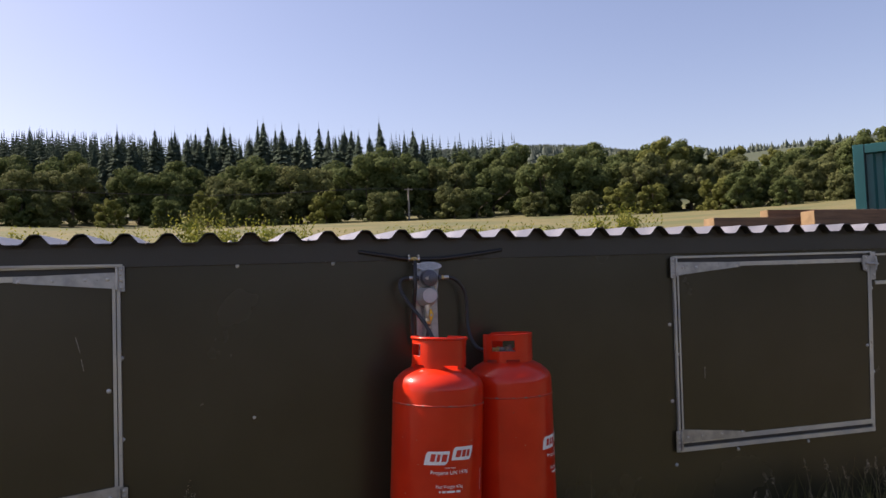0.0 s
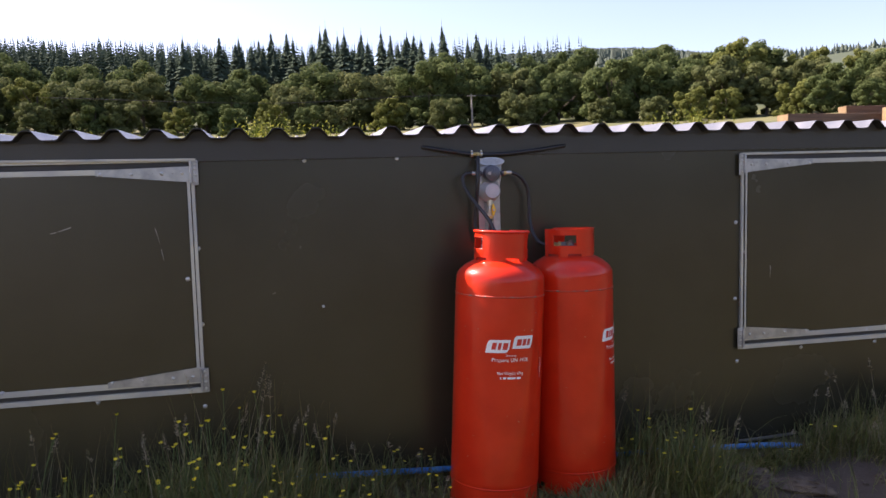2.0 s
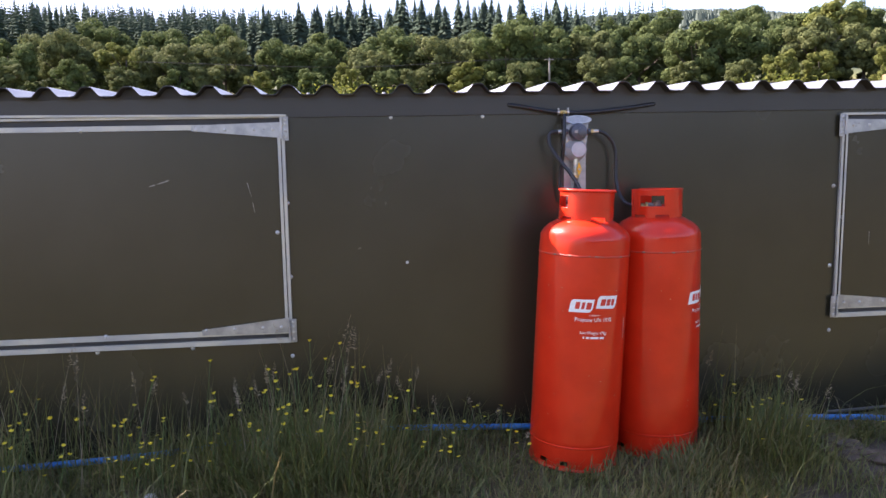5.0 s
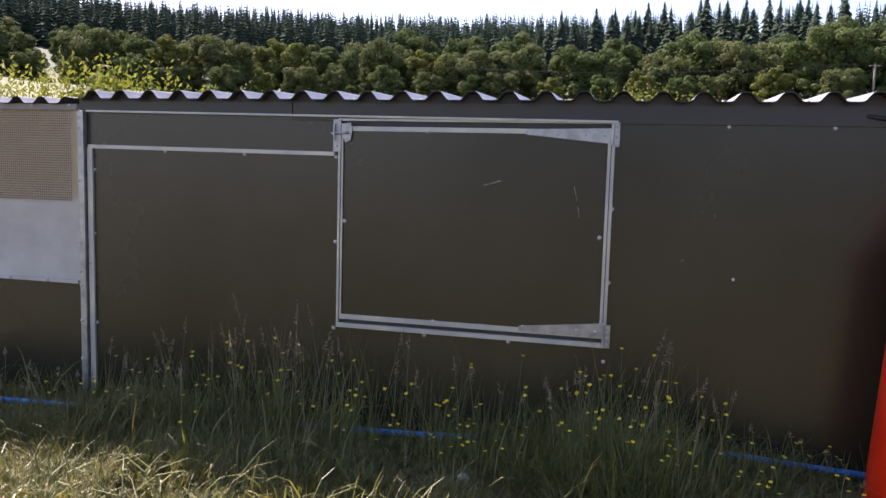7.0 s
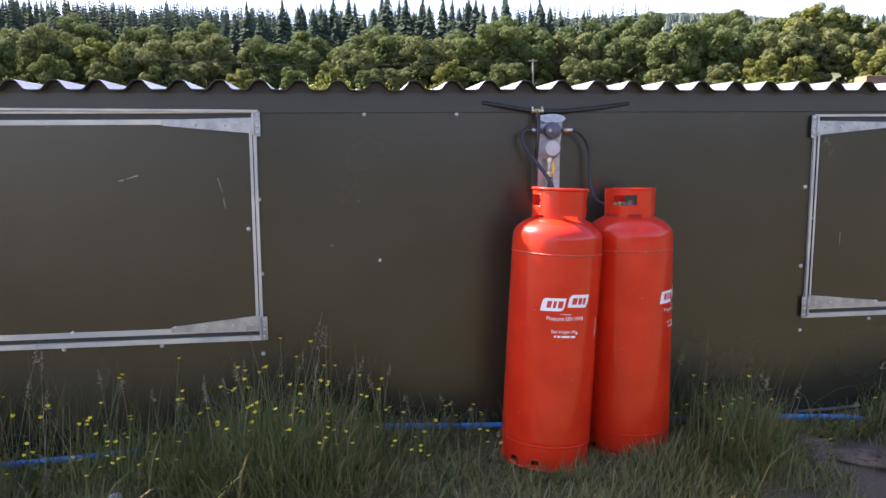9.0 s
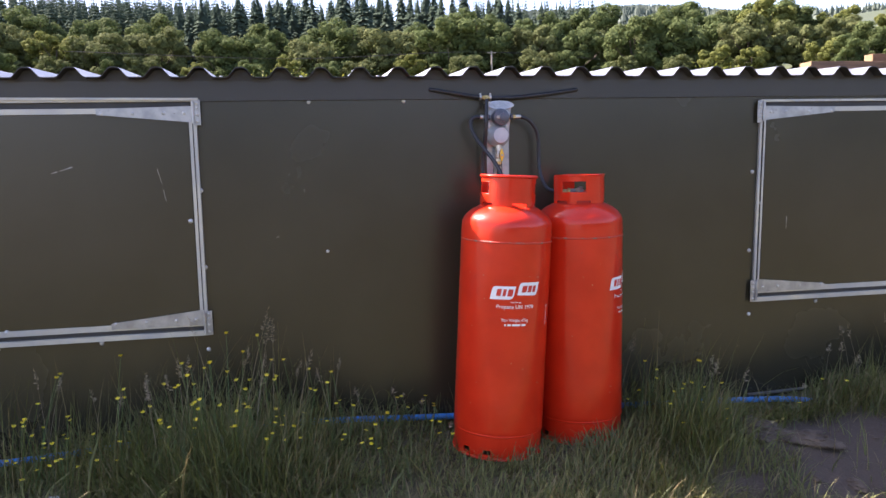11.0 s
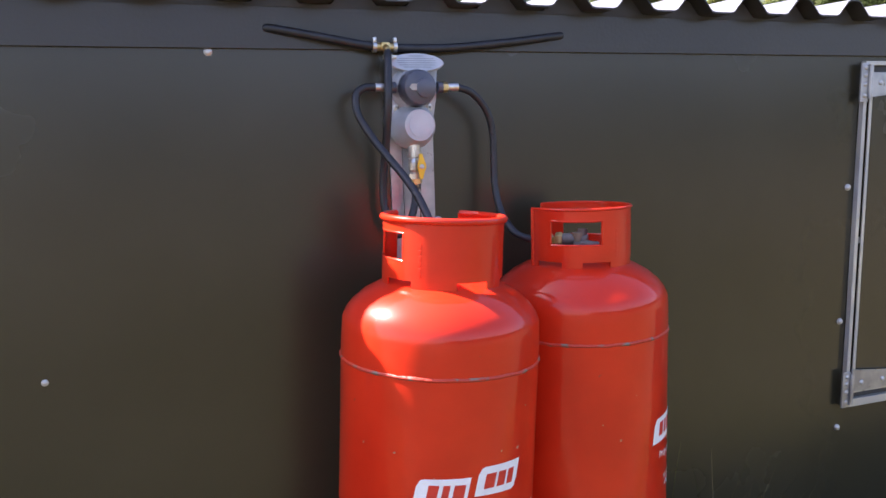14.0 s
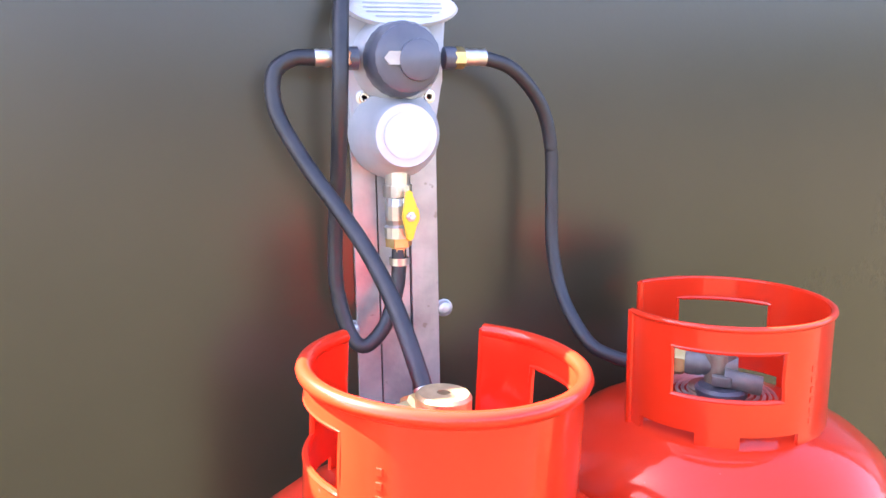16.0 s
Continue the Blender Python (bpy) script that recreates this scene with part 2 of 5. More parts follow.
_nt.links.new(_b.inputs["Base Color"].links[0].from_socket, _so.inputs[7])
_nt.links.new(_so.outputs[2], _gm.inputs[6])
_nt.links.new(_hm.outputs[2], _gm.inputs[7])
_nt.links.new(_gm.outputs[2], _b.inputs["Base Color"])


# ---- mesh helpers ----
def mesh_of(bm, name, material, smooth=False):
    me = bpy.data.meshes.new(name)
    bmesh.ops.recalc_face_normals(bm, faces=bm.faces)
    bm.to_mesh(me)
    bm.free()
    for m in (material if isinstance(material, (list, tuple)) else [material]):
        me.materials.append(m)
    if smooth:
        me.shade_smooth()
        me.set_sharp_from_angle(angle=radians(38))
    return me


def part(name, bm, material, parent, label="", smooth=False, local=False):
    """One mesh under a thing or part. World coordinates unless local."""
    if not local:
        o, p = Vector((0, 0, 0)), parent
        while p:
            o += p.location
            p = p.parent
        bmesh.ops.translate(bm, verts=bm.verts, vec=-o)
    ob = new(name, mesh_of(bm, name, material, smooth))
    ob.parent = parent
    return tagged(ob, label) if label else ob


def thing(name, at, label, category, group="", kind=""):
    ob = new(name)
    ob.location = at
    ob.empty_display_size = 0.1
    return tagged(ob, label, category, group, kind)


def solid(name, bm, material, label, category, group="", kind="", smooth=False):
    return tagged(new(name, mesh_of(bm, name, material, smooth)), label, category, group, kind)


def box(bm, x0, x1, y0, y1, z0, z1, bevel=0.0):
    r = bmesh.ops.create_cube(bm, size=1.0)
    for v in r["verts"]:
        v.co = Vector(((x0 + x1) / 2 + v.co.x * (x1 - x0), (y0 + y1) / 2 + v.co.y * (y1 - y0), (z0 + z1) / 2 + v.co.z * (z1 - z0)))
    if bevel:
        es = {e for v in r["verts"] for e in v.link_edges}
        bmesh.ops.bevel(bm, geom=list(es), offset=bevel, segments=2, affect='EDGES', profile=0.6)


def prism(bm, pts, y0, y1):
    """A flat outline in x, z given depth from y0 to y1."""
    a = [bm.verts.new((x, y0, z)) for x, z in pts]
    b = [bm.verts.new((x, y1, z)) for x, z in pts]
    bm.faces.new(a)
    bm.faces.new(b[::-1])
    for i in range(len(pts)):
        j = (i + 1) % len(pts)
        bm.faces.new((a[i], b[i], b[j], a[j]))


def lathe(bm, profile, seg=48, m=Matrix.Identity(4)):
    """Turns (r, z) pairs about z, placed by m; ends with r 0 close."""
    rings = []
    for r, z in profile:
        if r < 1e-6:
            rings.append([bm.verts.new(m @ Vector((0, 0, z)))])
        else:
            rings.append([bm.verts.new(m @ Vector((r * math.cos(2 * math.pi * i / seg), r * math.sin(2 * math.pi * i / seg), z))) for i in range(seg)])
    for a, b in zip(rings, rings[1:]):
        for i in range(seg):
            j = (i + 1) % seg
            if len(a) == 1 and len(b) == 1:
                continue
            if len(a) == 1:
                bm.faces.new((a[0], b[i], b[j]))
            elif len(b) == 1:
                bm.faces.new((a[i], b[0], a[j]))
            else:
                bm.faces.new((a[i], a[j], b[j], b[i]))


def axis_y(x, y, z):
    """Local z points towards -y (out of the wall)."""
    return Matrix.Translation((x, y, z)) @ Matrix.Rotation(radians(90), 4, 'X')


def axis_x(x, y, z):
    return Matrix.Translation((x, y, z)) @ Matrix.Rotation(radians(90), 4, 'Y')


def smooth_path(pts, n=10):
    """A Catmull-Rom line through the points."""
    p = [Vector(q) for q in pts]
    p = [p[0] * 2 - p[1]] + p + [p[-1] * 2 - p[-2]]
    out = []
    for i in range(1, len(p) - 2):
        for k in range(n):
            t = k / n
            out.append(0.5 * ((2 * p[i]) + (p[i + 1] - p[i - 1]) * t + (2 * p[i - 1] - 5 * p[i] + 4 * p[i + 1] - p[i + 2]) * t * t
                              + (3 * p[i] - p[i - 1] - 3 * p[i + 1] + p[i + 2]) * t ** 3))
    out.append(p[-2])
    return out


def tube(bm, pts, r, seg=12, n=10, r1=None):
    line = smooth_path(pts, n) if n > 1 else [Vector(q) for q in pts]
    rings = []
    up = Vector((0, 0, 1))
    for i, c in enumerate(line):
        d = (line[min(i + 1, len(line) - 1)] - line[max(i - 1, 0)]).normalized()
        s = d.cross(up)
        if s.length < 0.15:
            s = d.cross(Vector((0, 1, 0)))
        if rings and s.dot(side) < 0:
            s = -s
        side = s.normalized()
        w = side.cross(d)
        rr = r if r1 is None else r + (r1 - r) * i / (len(line) - 1)
        rings.append([bm.verts.new(c + (side * math.cos(2 * math.pi * k / seg) + w * math.sin(2 * math.pi * k / seg)) * rr) for k in range(seg)])
    for a, b in zip(rings, rings[1:]):
        for k in range(seg):
            bm.faces.new((a[k], a[(k + 1) % seg], b[(k + 1) % seg], b[k]))
    bm.faces.new(rings[0][::-1])
    bm.faces.new(rings[-1])


def B():
    return bmesh.new()


def dome_bolt(bm, x, z, r=0.0085, y=0.0, h=0.006):
    lathe(bm, [(0, 0), (r * 1.15, 0), (r * 1.15, 0.0015), (r, 0.002), (r * 0.85, h * 0.75), (r * 0.45, h), (0, h * 1.05)], 12, axis_y(x, y, z))


def raw_mesh(name, verts, faces, material):
    me = bpy.data.meshes.new(name)
    me.from_pydata(verts, [], faces)
    me.materials.append(material)
    return me


# ---- ground ----
def step(a, b, v):
    t = min(1.0, max(0.0, (v - a) / (b - a)))
    return t * t * (3 - 2 * t)


def ground_z(x, y):
    r = math.hypot(x, y)
    w = step(0.12, 0.45, y / max(r, 1e-3)) * step(3.5, 8.0, y)
    z = 0.108 * max(0.0, min(r, 130) - 8) + 0.19 * max(0.0, min(r, 330) - 130) + (0.187 - 0.050 * step(24, 38, math.degrees(math.atan2(x, max(y, 1e-3))))) * max(0.0, min(r, 950) - 330)
    if r > 20:
        z += noise.noise((x * 0.02, y * 0.02, 3.1)) * min(2.0, r * 0.008)
    z = z * w
    if r < 12:
        z += 0.035 + 0.018 * noise.noise((x * 1.7, y * 1.7, 0.4)) + 0.010 * noise.noise((x * 6, y * 6, 2.2))
        z += 0.055 * math.exp(-((x + 0.25) / 0.55) ** 2 - ((y + 0.06) / 0.22) ** 2)
        z += 0.07 * step(1.7, 2.6, x) * step(-1.6, -0.4, y) * step(3.0, 1.0, abs(y))
        z -= (0.09 + 0.13 * step(-1.4, 0.2, x)) * step(-0.45, -1.2, y) * step(5.0, 3.0, abs(y))
        z -= 0.02 * math.exp(-((x - 1.72) / 0.28) ** 2 - ((y + 0.12) / 0.16) ** 2)
    return z


def build_ground():
    radii = [0.0] + [0.07 * i for i in range(1, 75)]
    while radii[-1] < 2600:
        radii.append(radii[-1] * 1.055 + 0.03)
    seg, cx, cy = 150, -0.3, -0.6
    verts, faces = [(cx, cy, ground_z(cx, cy))], []
    for r in radii[1:]:
        for i in range(seg):
            a = 2 * math.pi * i / seg
            x, y = cx + r * math.sin(a), cy + r * math.cos(a)
            verts.append((x, y, ground_z(x, y)))
    for i in range(seg):
        faces.append((0, 1 + i, 1 + (i + 1) % seg))
    for k in range(len(radii) - 2):
        o = 1 + k * seg
        for i in range(seg):
            j = (i + 1) % seg
            faces.append((o + i, o + seg + i, o + seg + j, o + j))
    me = raw_mesh("ground", verts, faces, M_GROUND)
    me.shade_smooth()
    me.flip_normals()
    tagged(new("ground", me), "rough meadow ground with dry thatch and bare soil rising to wooded hills", "ground", kind="structure")


build_ground()

# ---- shed shell ----
X0, X1, DEPTH = -3.54, 5.6, 2.3
b = B()
box(b, X0, X1, 0.0, 0.018, -0.06, 1.585)
solid("wall_front", b, M_PLY, "dark brown film-faced plywood wall with a satin surface", "wall", kind="structure")
b = B()
box(b, X0 + 0.02, X1, DEPTH - 0.018, DEPTH, -0.06, 1.655)
solid("wall_back", b, M_PLY, "dark plywood back wall of the shed", "wall", kind="structure")
for nm, xa in (("wall_left", X0 + 0.002), ("wall_right", X1 - 0.02)):
    b = B()
    box(b, xa, xa + 0.018, 0.02, DEPTH - 0.02, -0.06, 1.585)
    solid(nm, b, M_PLY, "dark plywood end wall of the shed", "wall", kind="structure")
# fascia boards over the wall
for xa, xb, za, zb in ((X0 - 0.008, -2.368, 1.538, 1.527), (-2.364, X1, 1.5004, 1.5004)):
    b = B()
    box(b, xa, xb, -0.009, -0.0006, za, 1.592, 0.0008)
    for v in b.verts:
        if v.co.z < 1.56 and zb != za:
            v.co.z += (zb - za) * (v.co.x - xa) / (xb - xa)
    solid("fascia", b, M_FASCIA, "dark painted fascia board below the corrugated roof edge", "fascia", kind="structure")


def corrugation(pitch, x0, x1, crest0, z0, z1):
    """Rounded trapezoid ribs as (x, z) along the roof's edge."""
    prof = [(-0.5, 0), (-0.36, 0), (-0.30, 0.07), (-0.13, 0.88), (-0.075, 0.985), (0.0, 1.0), (0.075, 0.985), (0.13, 0.88), (0.30, 0.07), (0.36, 0)]
    pts = []
    k = math.floor((x0 - crest0) / pitch)
    while True:
        c = crest0 + k * pitch
        for u, h in prof:
            x = c + u * pitch
            if x0 <= x <= x1:
                pts.append((x, z0 + (z1 - z0) * h))
        if c > x1:
            break
        k += 1
    return pts


def roof_sheet(name, pitch, x0, x1, crest0, z0, z1, y0, y1, rise, label, wob=0.003):
    pts = corrugation(pitch, x0, x1, crest0, z0, z1)
    ys = [y0 + (y1 - y0) * i / 6 for i in range(7)]
    bm = B()
    rows = []
    # the lower skin and front edge take the shade-dark material
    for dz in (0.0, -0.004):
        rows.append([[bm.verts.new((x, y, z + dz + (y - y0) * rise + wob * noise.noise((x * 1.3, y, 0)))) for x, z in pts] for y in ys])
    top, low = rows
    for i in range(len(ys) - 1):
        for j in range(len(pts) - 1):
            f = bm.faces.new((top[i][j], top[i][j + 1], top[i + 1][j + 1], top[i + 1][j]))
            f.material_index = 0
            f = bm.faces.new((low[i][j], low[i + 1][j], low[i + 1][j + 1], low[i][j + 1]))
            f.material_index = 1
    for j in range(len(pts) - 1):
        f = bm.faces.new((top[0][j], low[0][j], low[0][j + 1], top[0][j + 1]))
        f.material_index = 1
    return solid(name, bm, [M_ROOF, M_SHADEDARK], label, "roof", kind="structure", smooth=True)


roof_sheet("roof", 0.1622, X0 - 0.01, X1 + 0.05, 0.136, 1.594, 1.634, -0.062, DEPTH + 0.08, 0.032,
           "grey corrugated metal roof sheet, its underside darkened for shade")
# dark foam fillers under the ribs, in the same shade-dark tone
b = B()
fp = corrugation(0.1622, X0, X1, 0.136, 1.588, 1.626)
va = [b.verts.new((x, -0.012, z)) for x, z in fp]
vb = [b.verts.new((x, -0.012, 1.584)) for x, z in fp]
vc = [b.verts.new((x, 0.012, z)) for x, z in fp]
vd = [b.verts.new((x, 0.012, 1.584)) for x, z in fp]
for j in range(len(fp) - 1):
    b.faces.new((va[j], vb[j], vb[j + 1], va[j + 1]))
    b.faces.new((vc[j], vc[j + 1], vd[j + 1], vd[j]))
    b.faces.new((va[j], va[j + 1], vc[j + 1], vc[j]))
solid("trim", b, M_SHADEDARK, "dark foam filler strip under the roof ribs", "trim", kind="structure")
# roof fixings
for k in range(-10, 12):
    x = 0.136 + 0.1622 * (2 * k + 0.5)
    if X0 < x < X1:
        b = B()
        lathe(b, [(0, 0.006), (0.006, 0.006), (0.007, 0.002), (0.011, 0.0), (0.011, -0.002), (0, -0.002)], 10,
              Matrix.Translation((x, 0.0, 1.597)))
        tagged(solid("roof_screw", b, M_BOLT, "zinc roof screw with washer on the corrugated sheet", "screw", "roof screws"))


# ---- hatches ----
def strap_hinge(parent, xh, z, sgn, flip):
    """A tapered strap lying along the hatch, and its leaf on the frame. sgn: the way the strap runs."""
    leaf = B()
    box(leaf, xh - 0.014, xh + 0.014, -0.022, -0.016, z - 0.058, z + 0.045, 0.0012)
    h = part("hinge_leaf", leaf, M_GALV, parent, "galvanised hinge leaf")
    for dz in (-0.042, -0.012, 0.012, 0.032):
        bl = B()
        dome_bolt(bl, xh, z + dz, 0.0055, -0.0222, 0.004)
        part("screw", bl, M_BOLT, h)
    s = B()
    a, e = xh + sgn * 0.016, xh + sgn * 0.388
    if flip:
        pts = [(a, z - 0.012), (a, z + 0.052), (e, z + 0.014), (e, z - 0.010)]
    else:
        pts = [(a, z + 0.020), (a, z - 0.046), (e, z - 0.012), (e, z + 0.012)]
    prism(s, pts, -0.026, -0.020)
    st = part("hinge_strap", s, M_GALV, parent, "tapered galvanised strap hinge")
    for u in (0.05, 0.13, 0.25, 0.37):
        bl = B()
        dome_bolt(bl, xh + sgn * u, z + (0.012 if flip else -0.008), 0.0065, -0.0262, 0.005)
        part("screw", bl, M_BOLT, st)
    k = B()
    lathe(k, [(0, -0.05), (0.006, -0.05), (0.006, 0.04), (0, 0.04)], 10, Matrix.Translation((xh + sgn * 0.015, -0.026, z)))
    part("hinge_pin", k, M_GALV, parent)


def hatch(xl, xr, z0, z1, hinge_right, label, bolts):
    t = thing("hatch", ((xl + xr) / 2, 0, z0), label, "hatch", "shed hatches")
    b = B()
    box(b, xl + 0.034, xr - 0.034, -0.016, -0.001, z0 + 0.052, z1 - 0.036)
    part("panel", b, M_PLY, t, "dark plywood hatch panel")
    for q in ((xl + 0.008, xr - 0.008, z1 - 0.034, z1 - 0.012), (xl + 0.008, xr - 0.008, z0 + 0.0225, z0 + 0.05)):
        gap = B()
        box(gap, q[0], q[1], -0.006, -0.001, q[2], q[3])
        part("rebate", gap, M_SHADEDARK, t, "dark gap round the hatch")
    for nm, q in (("frame_top", (xl, xr, -0.017, -0.0012, z1 - 0.011, z1)), ("frame_bottom", (xl, xr, -0.018, -0.0012, z0, z0 + 0.022)),
                  ("frame_left", (xl, xl + 0.012, -0.0165, -0.0012, z0 + 0.0225, z1 - 0.0115)),
                  ("frame_right", (xr - 0.014, xr, -0.0165, -0.0012, z0 + 0.0225, z1 - 0.0115))):
        b = B()
        box(b, *q, 0.0012)
        part(nm, b, M_STRIP, t, "weathered galvanised frame strip")
    for nm, q in (("edging_top", (xl + 0.018, xr - 0.018, -0.022, -0.0165, z1 - 0.058, z1 - 0.036)),
                  ("edging_bottom", (xl + 0.018, xr - 0.018, -0.022, -0.0165, z0 + 0.042, z0 + 0.066)),
                  ("edging_left", (xl + 0.018, xl + 0.027, -0.021, -0.0165, z0 + 0.0665, z1 - 0.0585)),
                  ("edging_right", (xr - 0.030, xr - 0.017, -0.021, -0.0165, z0 + 0.0665, z1 - 0.0585))):
        b = B()
        box(b, *q, 0.001)
        part(nm, b, M_STRIP, t, "worn galvanised edging strip")
    for (x, z) in bolts:
        b = B()
        on = xl + 0.035 < x < xr - 0.03 and z0 + 0.03 < z < z1 - 0.03
        dome_bolt(b, x, z, 0.0082, -0.0165 if on else -0.0005, 0.0075)
        part("bolt_head", b, M_BOLT, t)
    xh, sg = (xr, -1) if hinge_right else (xl, 1)
    strap_hinge(t, xh - sg * 0.004, z1 - 0.05, sg, False)
    strap_hinge(t, xh - sg * 0.004, z0 + 0.06, sg, True)
    # toggle latch at the free top corner
    xf, sf = (xl, 1) if hinge_right else (xr, -1)
    lat = B()
    box(lat, min(xf - sf * 0.022, xf + sf * 0.016), max(xf - sf * 0.022, xf + sf * 0.016), -0.024, -0.0185, z1 - 0.155, z1 - 0.004, 0.0015)
    la = part("latch_plate", lat, M_GALV, t, "galvanised latch plate")
    lb = B()
    prism(lb, [(xf + sf * 0.020, z1 - 0.025), (xf + sf * 0.066, z1 - 0.020), (xf + sf * 0.074, z1 - 0.050), (xf + sf * 0.066, z1 - 0.100),
               (xf + sf * 0.040, z1 - 0.112), (xf + sf * 0.026, z1 - 0.080)], -0.029, -0.0225)
    part("latch_keeper", lb, M_GALV, t, "rounded galvanised keeper")
    lc = B()
    tube(lc, [(xf - sf * 0.03, -0.032, z1 - 0.07), (xf + sf * 0.02, -0.036, z1 - 0.068), (xf + sf * 0.055, -0.036, z1 - 0.066)], 0.006, 8, 4)
    tube(lc, [(xf - sf * 0.012, -0.034, z1 - 0.03), (xf - sf * 0.014, -0.038, z1 - 0.07), (xf - sf * 0.010, -0.036, z1 - 0.105)], 0.005, 8, 4)
    part("latch_bolt", lc, M_GALV, t, "sliding steel bolt")
    for dx, dz in ((-0.008, 0.02), (-0.008, 0.128), (0.05, 0.035), (0.05, 0.095)):
        ld = B()
        dome_bolt(ld, xf + sf * dx, z1 - dz, 0.006, -0.0292 if dx > 0 else -0.0242, 0.004)
        part("screw", ld, M_BOLT, la)
    return t


def rack(t, z_top, height, x_left, width, foot_left, foot_right, head):
    """Lets a hatch hang out of square: its foot shifted along the wall, more at one side."""
    stack = [(c, t.location.copy()) for c in t.children]
    while stack:
        ob, o = stack.pop()
        o = o + ob.location
        for v in ob.data.vertices:
            p = v.co + o
            u, w = (z_top - p.z) / height, (p.x - x_left) / width
            v.co.x += head * (1 - u) + (foot_left + (foot_right - foot_left) * w) * u
        stack += [(c, o) for c in ob.children]


hatch(-2.129, -0.862, 0.522, 1.510, True, "latched dark plywood hatch in a galvanised frame with strap hinges",
      [(-0.862, 1.134), (-0.862, 0.811), (-0.909, 1.009), (-2.092, 1.032), (-2.143, 0.93), (-1.694, 1.457), (-1.648, 0.584),
       (-1.693, 0.512), (-1.294, 0.512), (-2.145, 1.331), (-2.146, 0.512), (-0.868, 0.458)])
sagging = hatch(1.686, 2.922, 0.522, 1.486, False, "scratched dark plywood hatch in a galvanised frame, latched shut",
      [(1.664, 1.148), (1.717, 0.999), (1.664, 0.772), (1.677, 0.460), (2.421, 1.434), (2.418, 0.572), (2.486, 0.504), (2.045, 0.504),
       (2.88, 0.98), (2.934, 0.834), (2.934, 1.286)])
rack(sagging, 1.486, 0.964, 1.686, 1.236, -0.013, -0.042, 0.006)


def rail(x0, x1, z0, z1, y0=-0.014, y1=-0.0008, tilt=0.0, label="weathered galvanised cover strip on the plywood wall"):
    b = B()
    box(b, x0, x1, y0, y1, z0, z1, 0.001)
    if tilt:
        for v in b.verts:
            v.co.z += (v.co.x - x0) * tilt
    return solid("cover_strip", b, M_STRIP, label, "metal strip", kind="structure")


rail(-3.500, -2.150, 1.345, 1.364, tilt=-0.007)
rail(-3.500, -0.852, 1.528, 1.538, -0.0255, -0.0008, tilt=-0.0095)
rail(2.945, 4.6, 1.305, 1.324)
rail(2.930, 4.6, 1.462, 1.473)
rail(-3.504, -3.474, 0.02, 1.345, tilt=0)
# stand-alone bolts in the wall
for x, z in [(-0.404, 1.494), (0.0, 1.494), (-0.349, 0.857), (-3.059, 1.338), (-2.621, 1.334), (-3.474, 0.908), (-3.470, 0.44), (-3.470, 1.237)]:
    b = B()
    if (x, z) == (-0.349, 0.857):
        dome_bolt(b, x, z, 0.006, 0.0, 0.003)
    else:
        dome_bolt(b, x, z, 0.0075, 0.0005, 0.006)
    solid("coach_bolt", b, M_BOLT, "domed zinc bolt head in the dark plywood wall", "bolt", "wall bolts")


def scratch(pts, w, label="pale scuff scratched into the dark plywood"):
    b = B()
    for (xa, za), (xb, zb) in zip(pts[::2], pts[1::2]):
        d = Vector((xb - xa, 0, zb - za)).normalized()
        nrm = Vector((-d.z, 0, d.x)) * w
        y = -0.0167
        q = [b.verts.new(Vector((xa, y, za)) + nrm), b.verts.new(Vector((xb, y, zb)) + nrm * 0.4), b.verts.new(Vector((xb, y, zb)) - nrm * 0.4), b.verts.new(Vector((xa, y, za)) - nrm)]
        b.faces.new(q)
        b.faces.new([b.verts.new(v.co + Vector((0, 0.0006, 0))) for v in q][::-1])
    solid("scratch", b, mat("bare_scratch", (0.20, 0.19, 0.17), (0.30, 0.29, 0.26), 120, rough=0.8), label, "scratch", kind="structure")


scratch([(-1.352, 1.243), (-1.40, 1.228), (-1.41, 1.225), (-1.432, 1.220)], 0.0022)
scratch([(-1.028, 1.228), (-1.012, 1.165), (-1.008, 1.14), (-1.0, 1.093)], 0.0012)
scratch([(1.842, 0.93), (1.840, 0.87)], 0.0012)

# ---- neighbouring unit with the windbreak ----
NX = -3.548
roof_sheet("roof", 0.150, -9.5, NX - 0.01, -3.60, 1.570, 1.603, -0.045, 2.1, 0.012, "grey corrugated roof sheet of the neighbouring unit")
b = B()
box(b, -9.5, NX - 0.012, -0.018, 0.0, 1.538, 1.568)
solid("trim", b, mat("grey_flashing", (0.20, 0.20, 0.20), (0.28, 0.27, 0.26), 9, rough=0.6), "dull grey metal flashing above the windbreak", "trim", kind="structure")
b = B()
box(b, -9.5, NX - 0.012, 0.0, 0.018, -0.06, 0.66)
solid("wall_side", b, M_PLY, "dark plywood lower wall under the windbreak", "wall", kind="structure")
b = B()
box(b, -9.5, -5.2, 0.0, 0.018, 0.665, 1.575)
solid("wall_side_upper", b, M_PLY, "dark plywood wall of the neighbouring unit", "wall", kind="structure")
b = B()
box(b, -9.5, NX - 0.012, 2.05, 2.07, -0.06, 0.6)
solid("wall_side_back", b, M_PLY, "low dark back wall of the neighbouring unit", "wall", kind="structure")
wb = thing("windbreak", (-4.3, 0, 0.65), "tan and grey windbreak cloth behind wire mesh", "windbreak")
b = B()
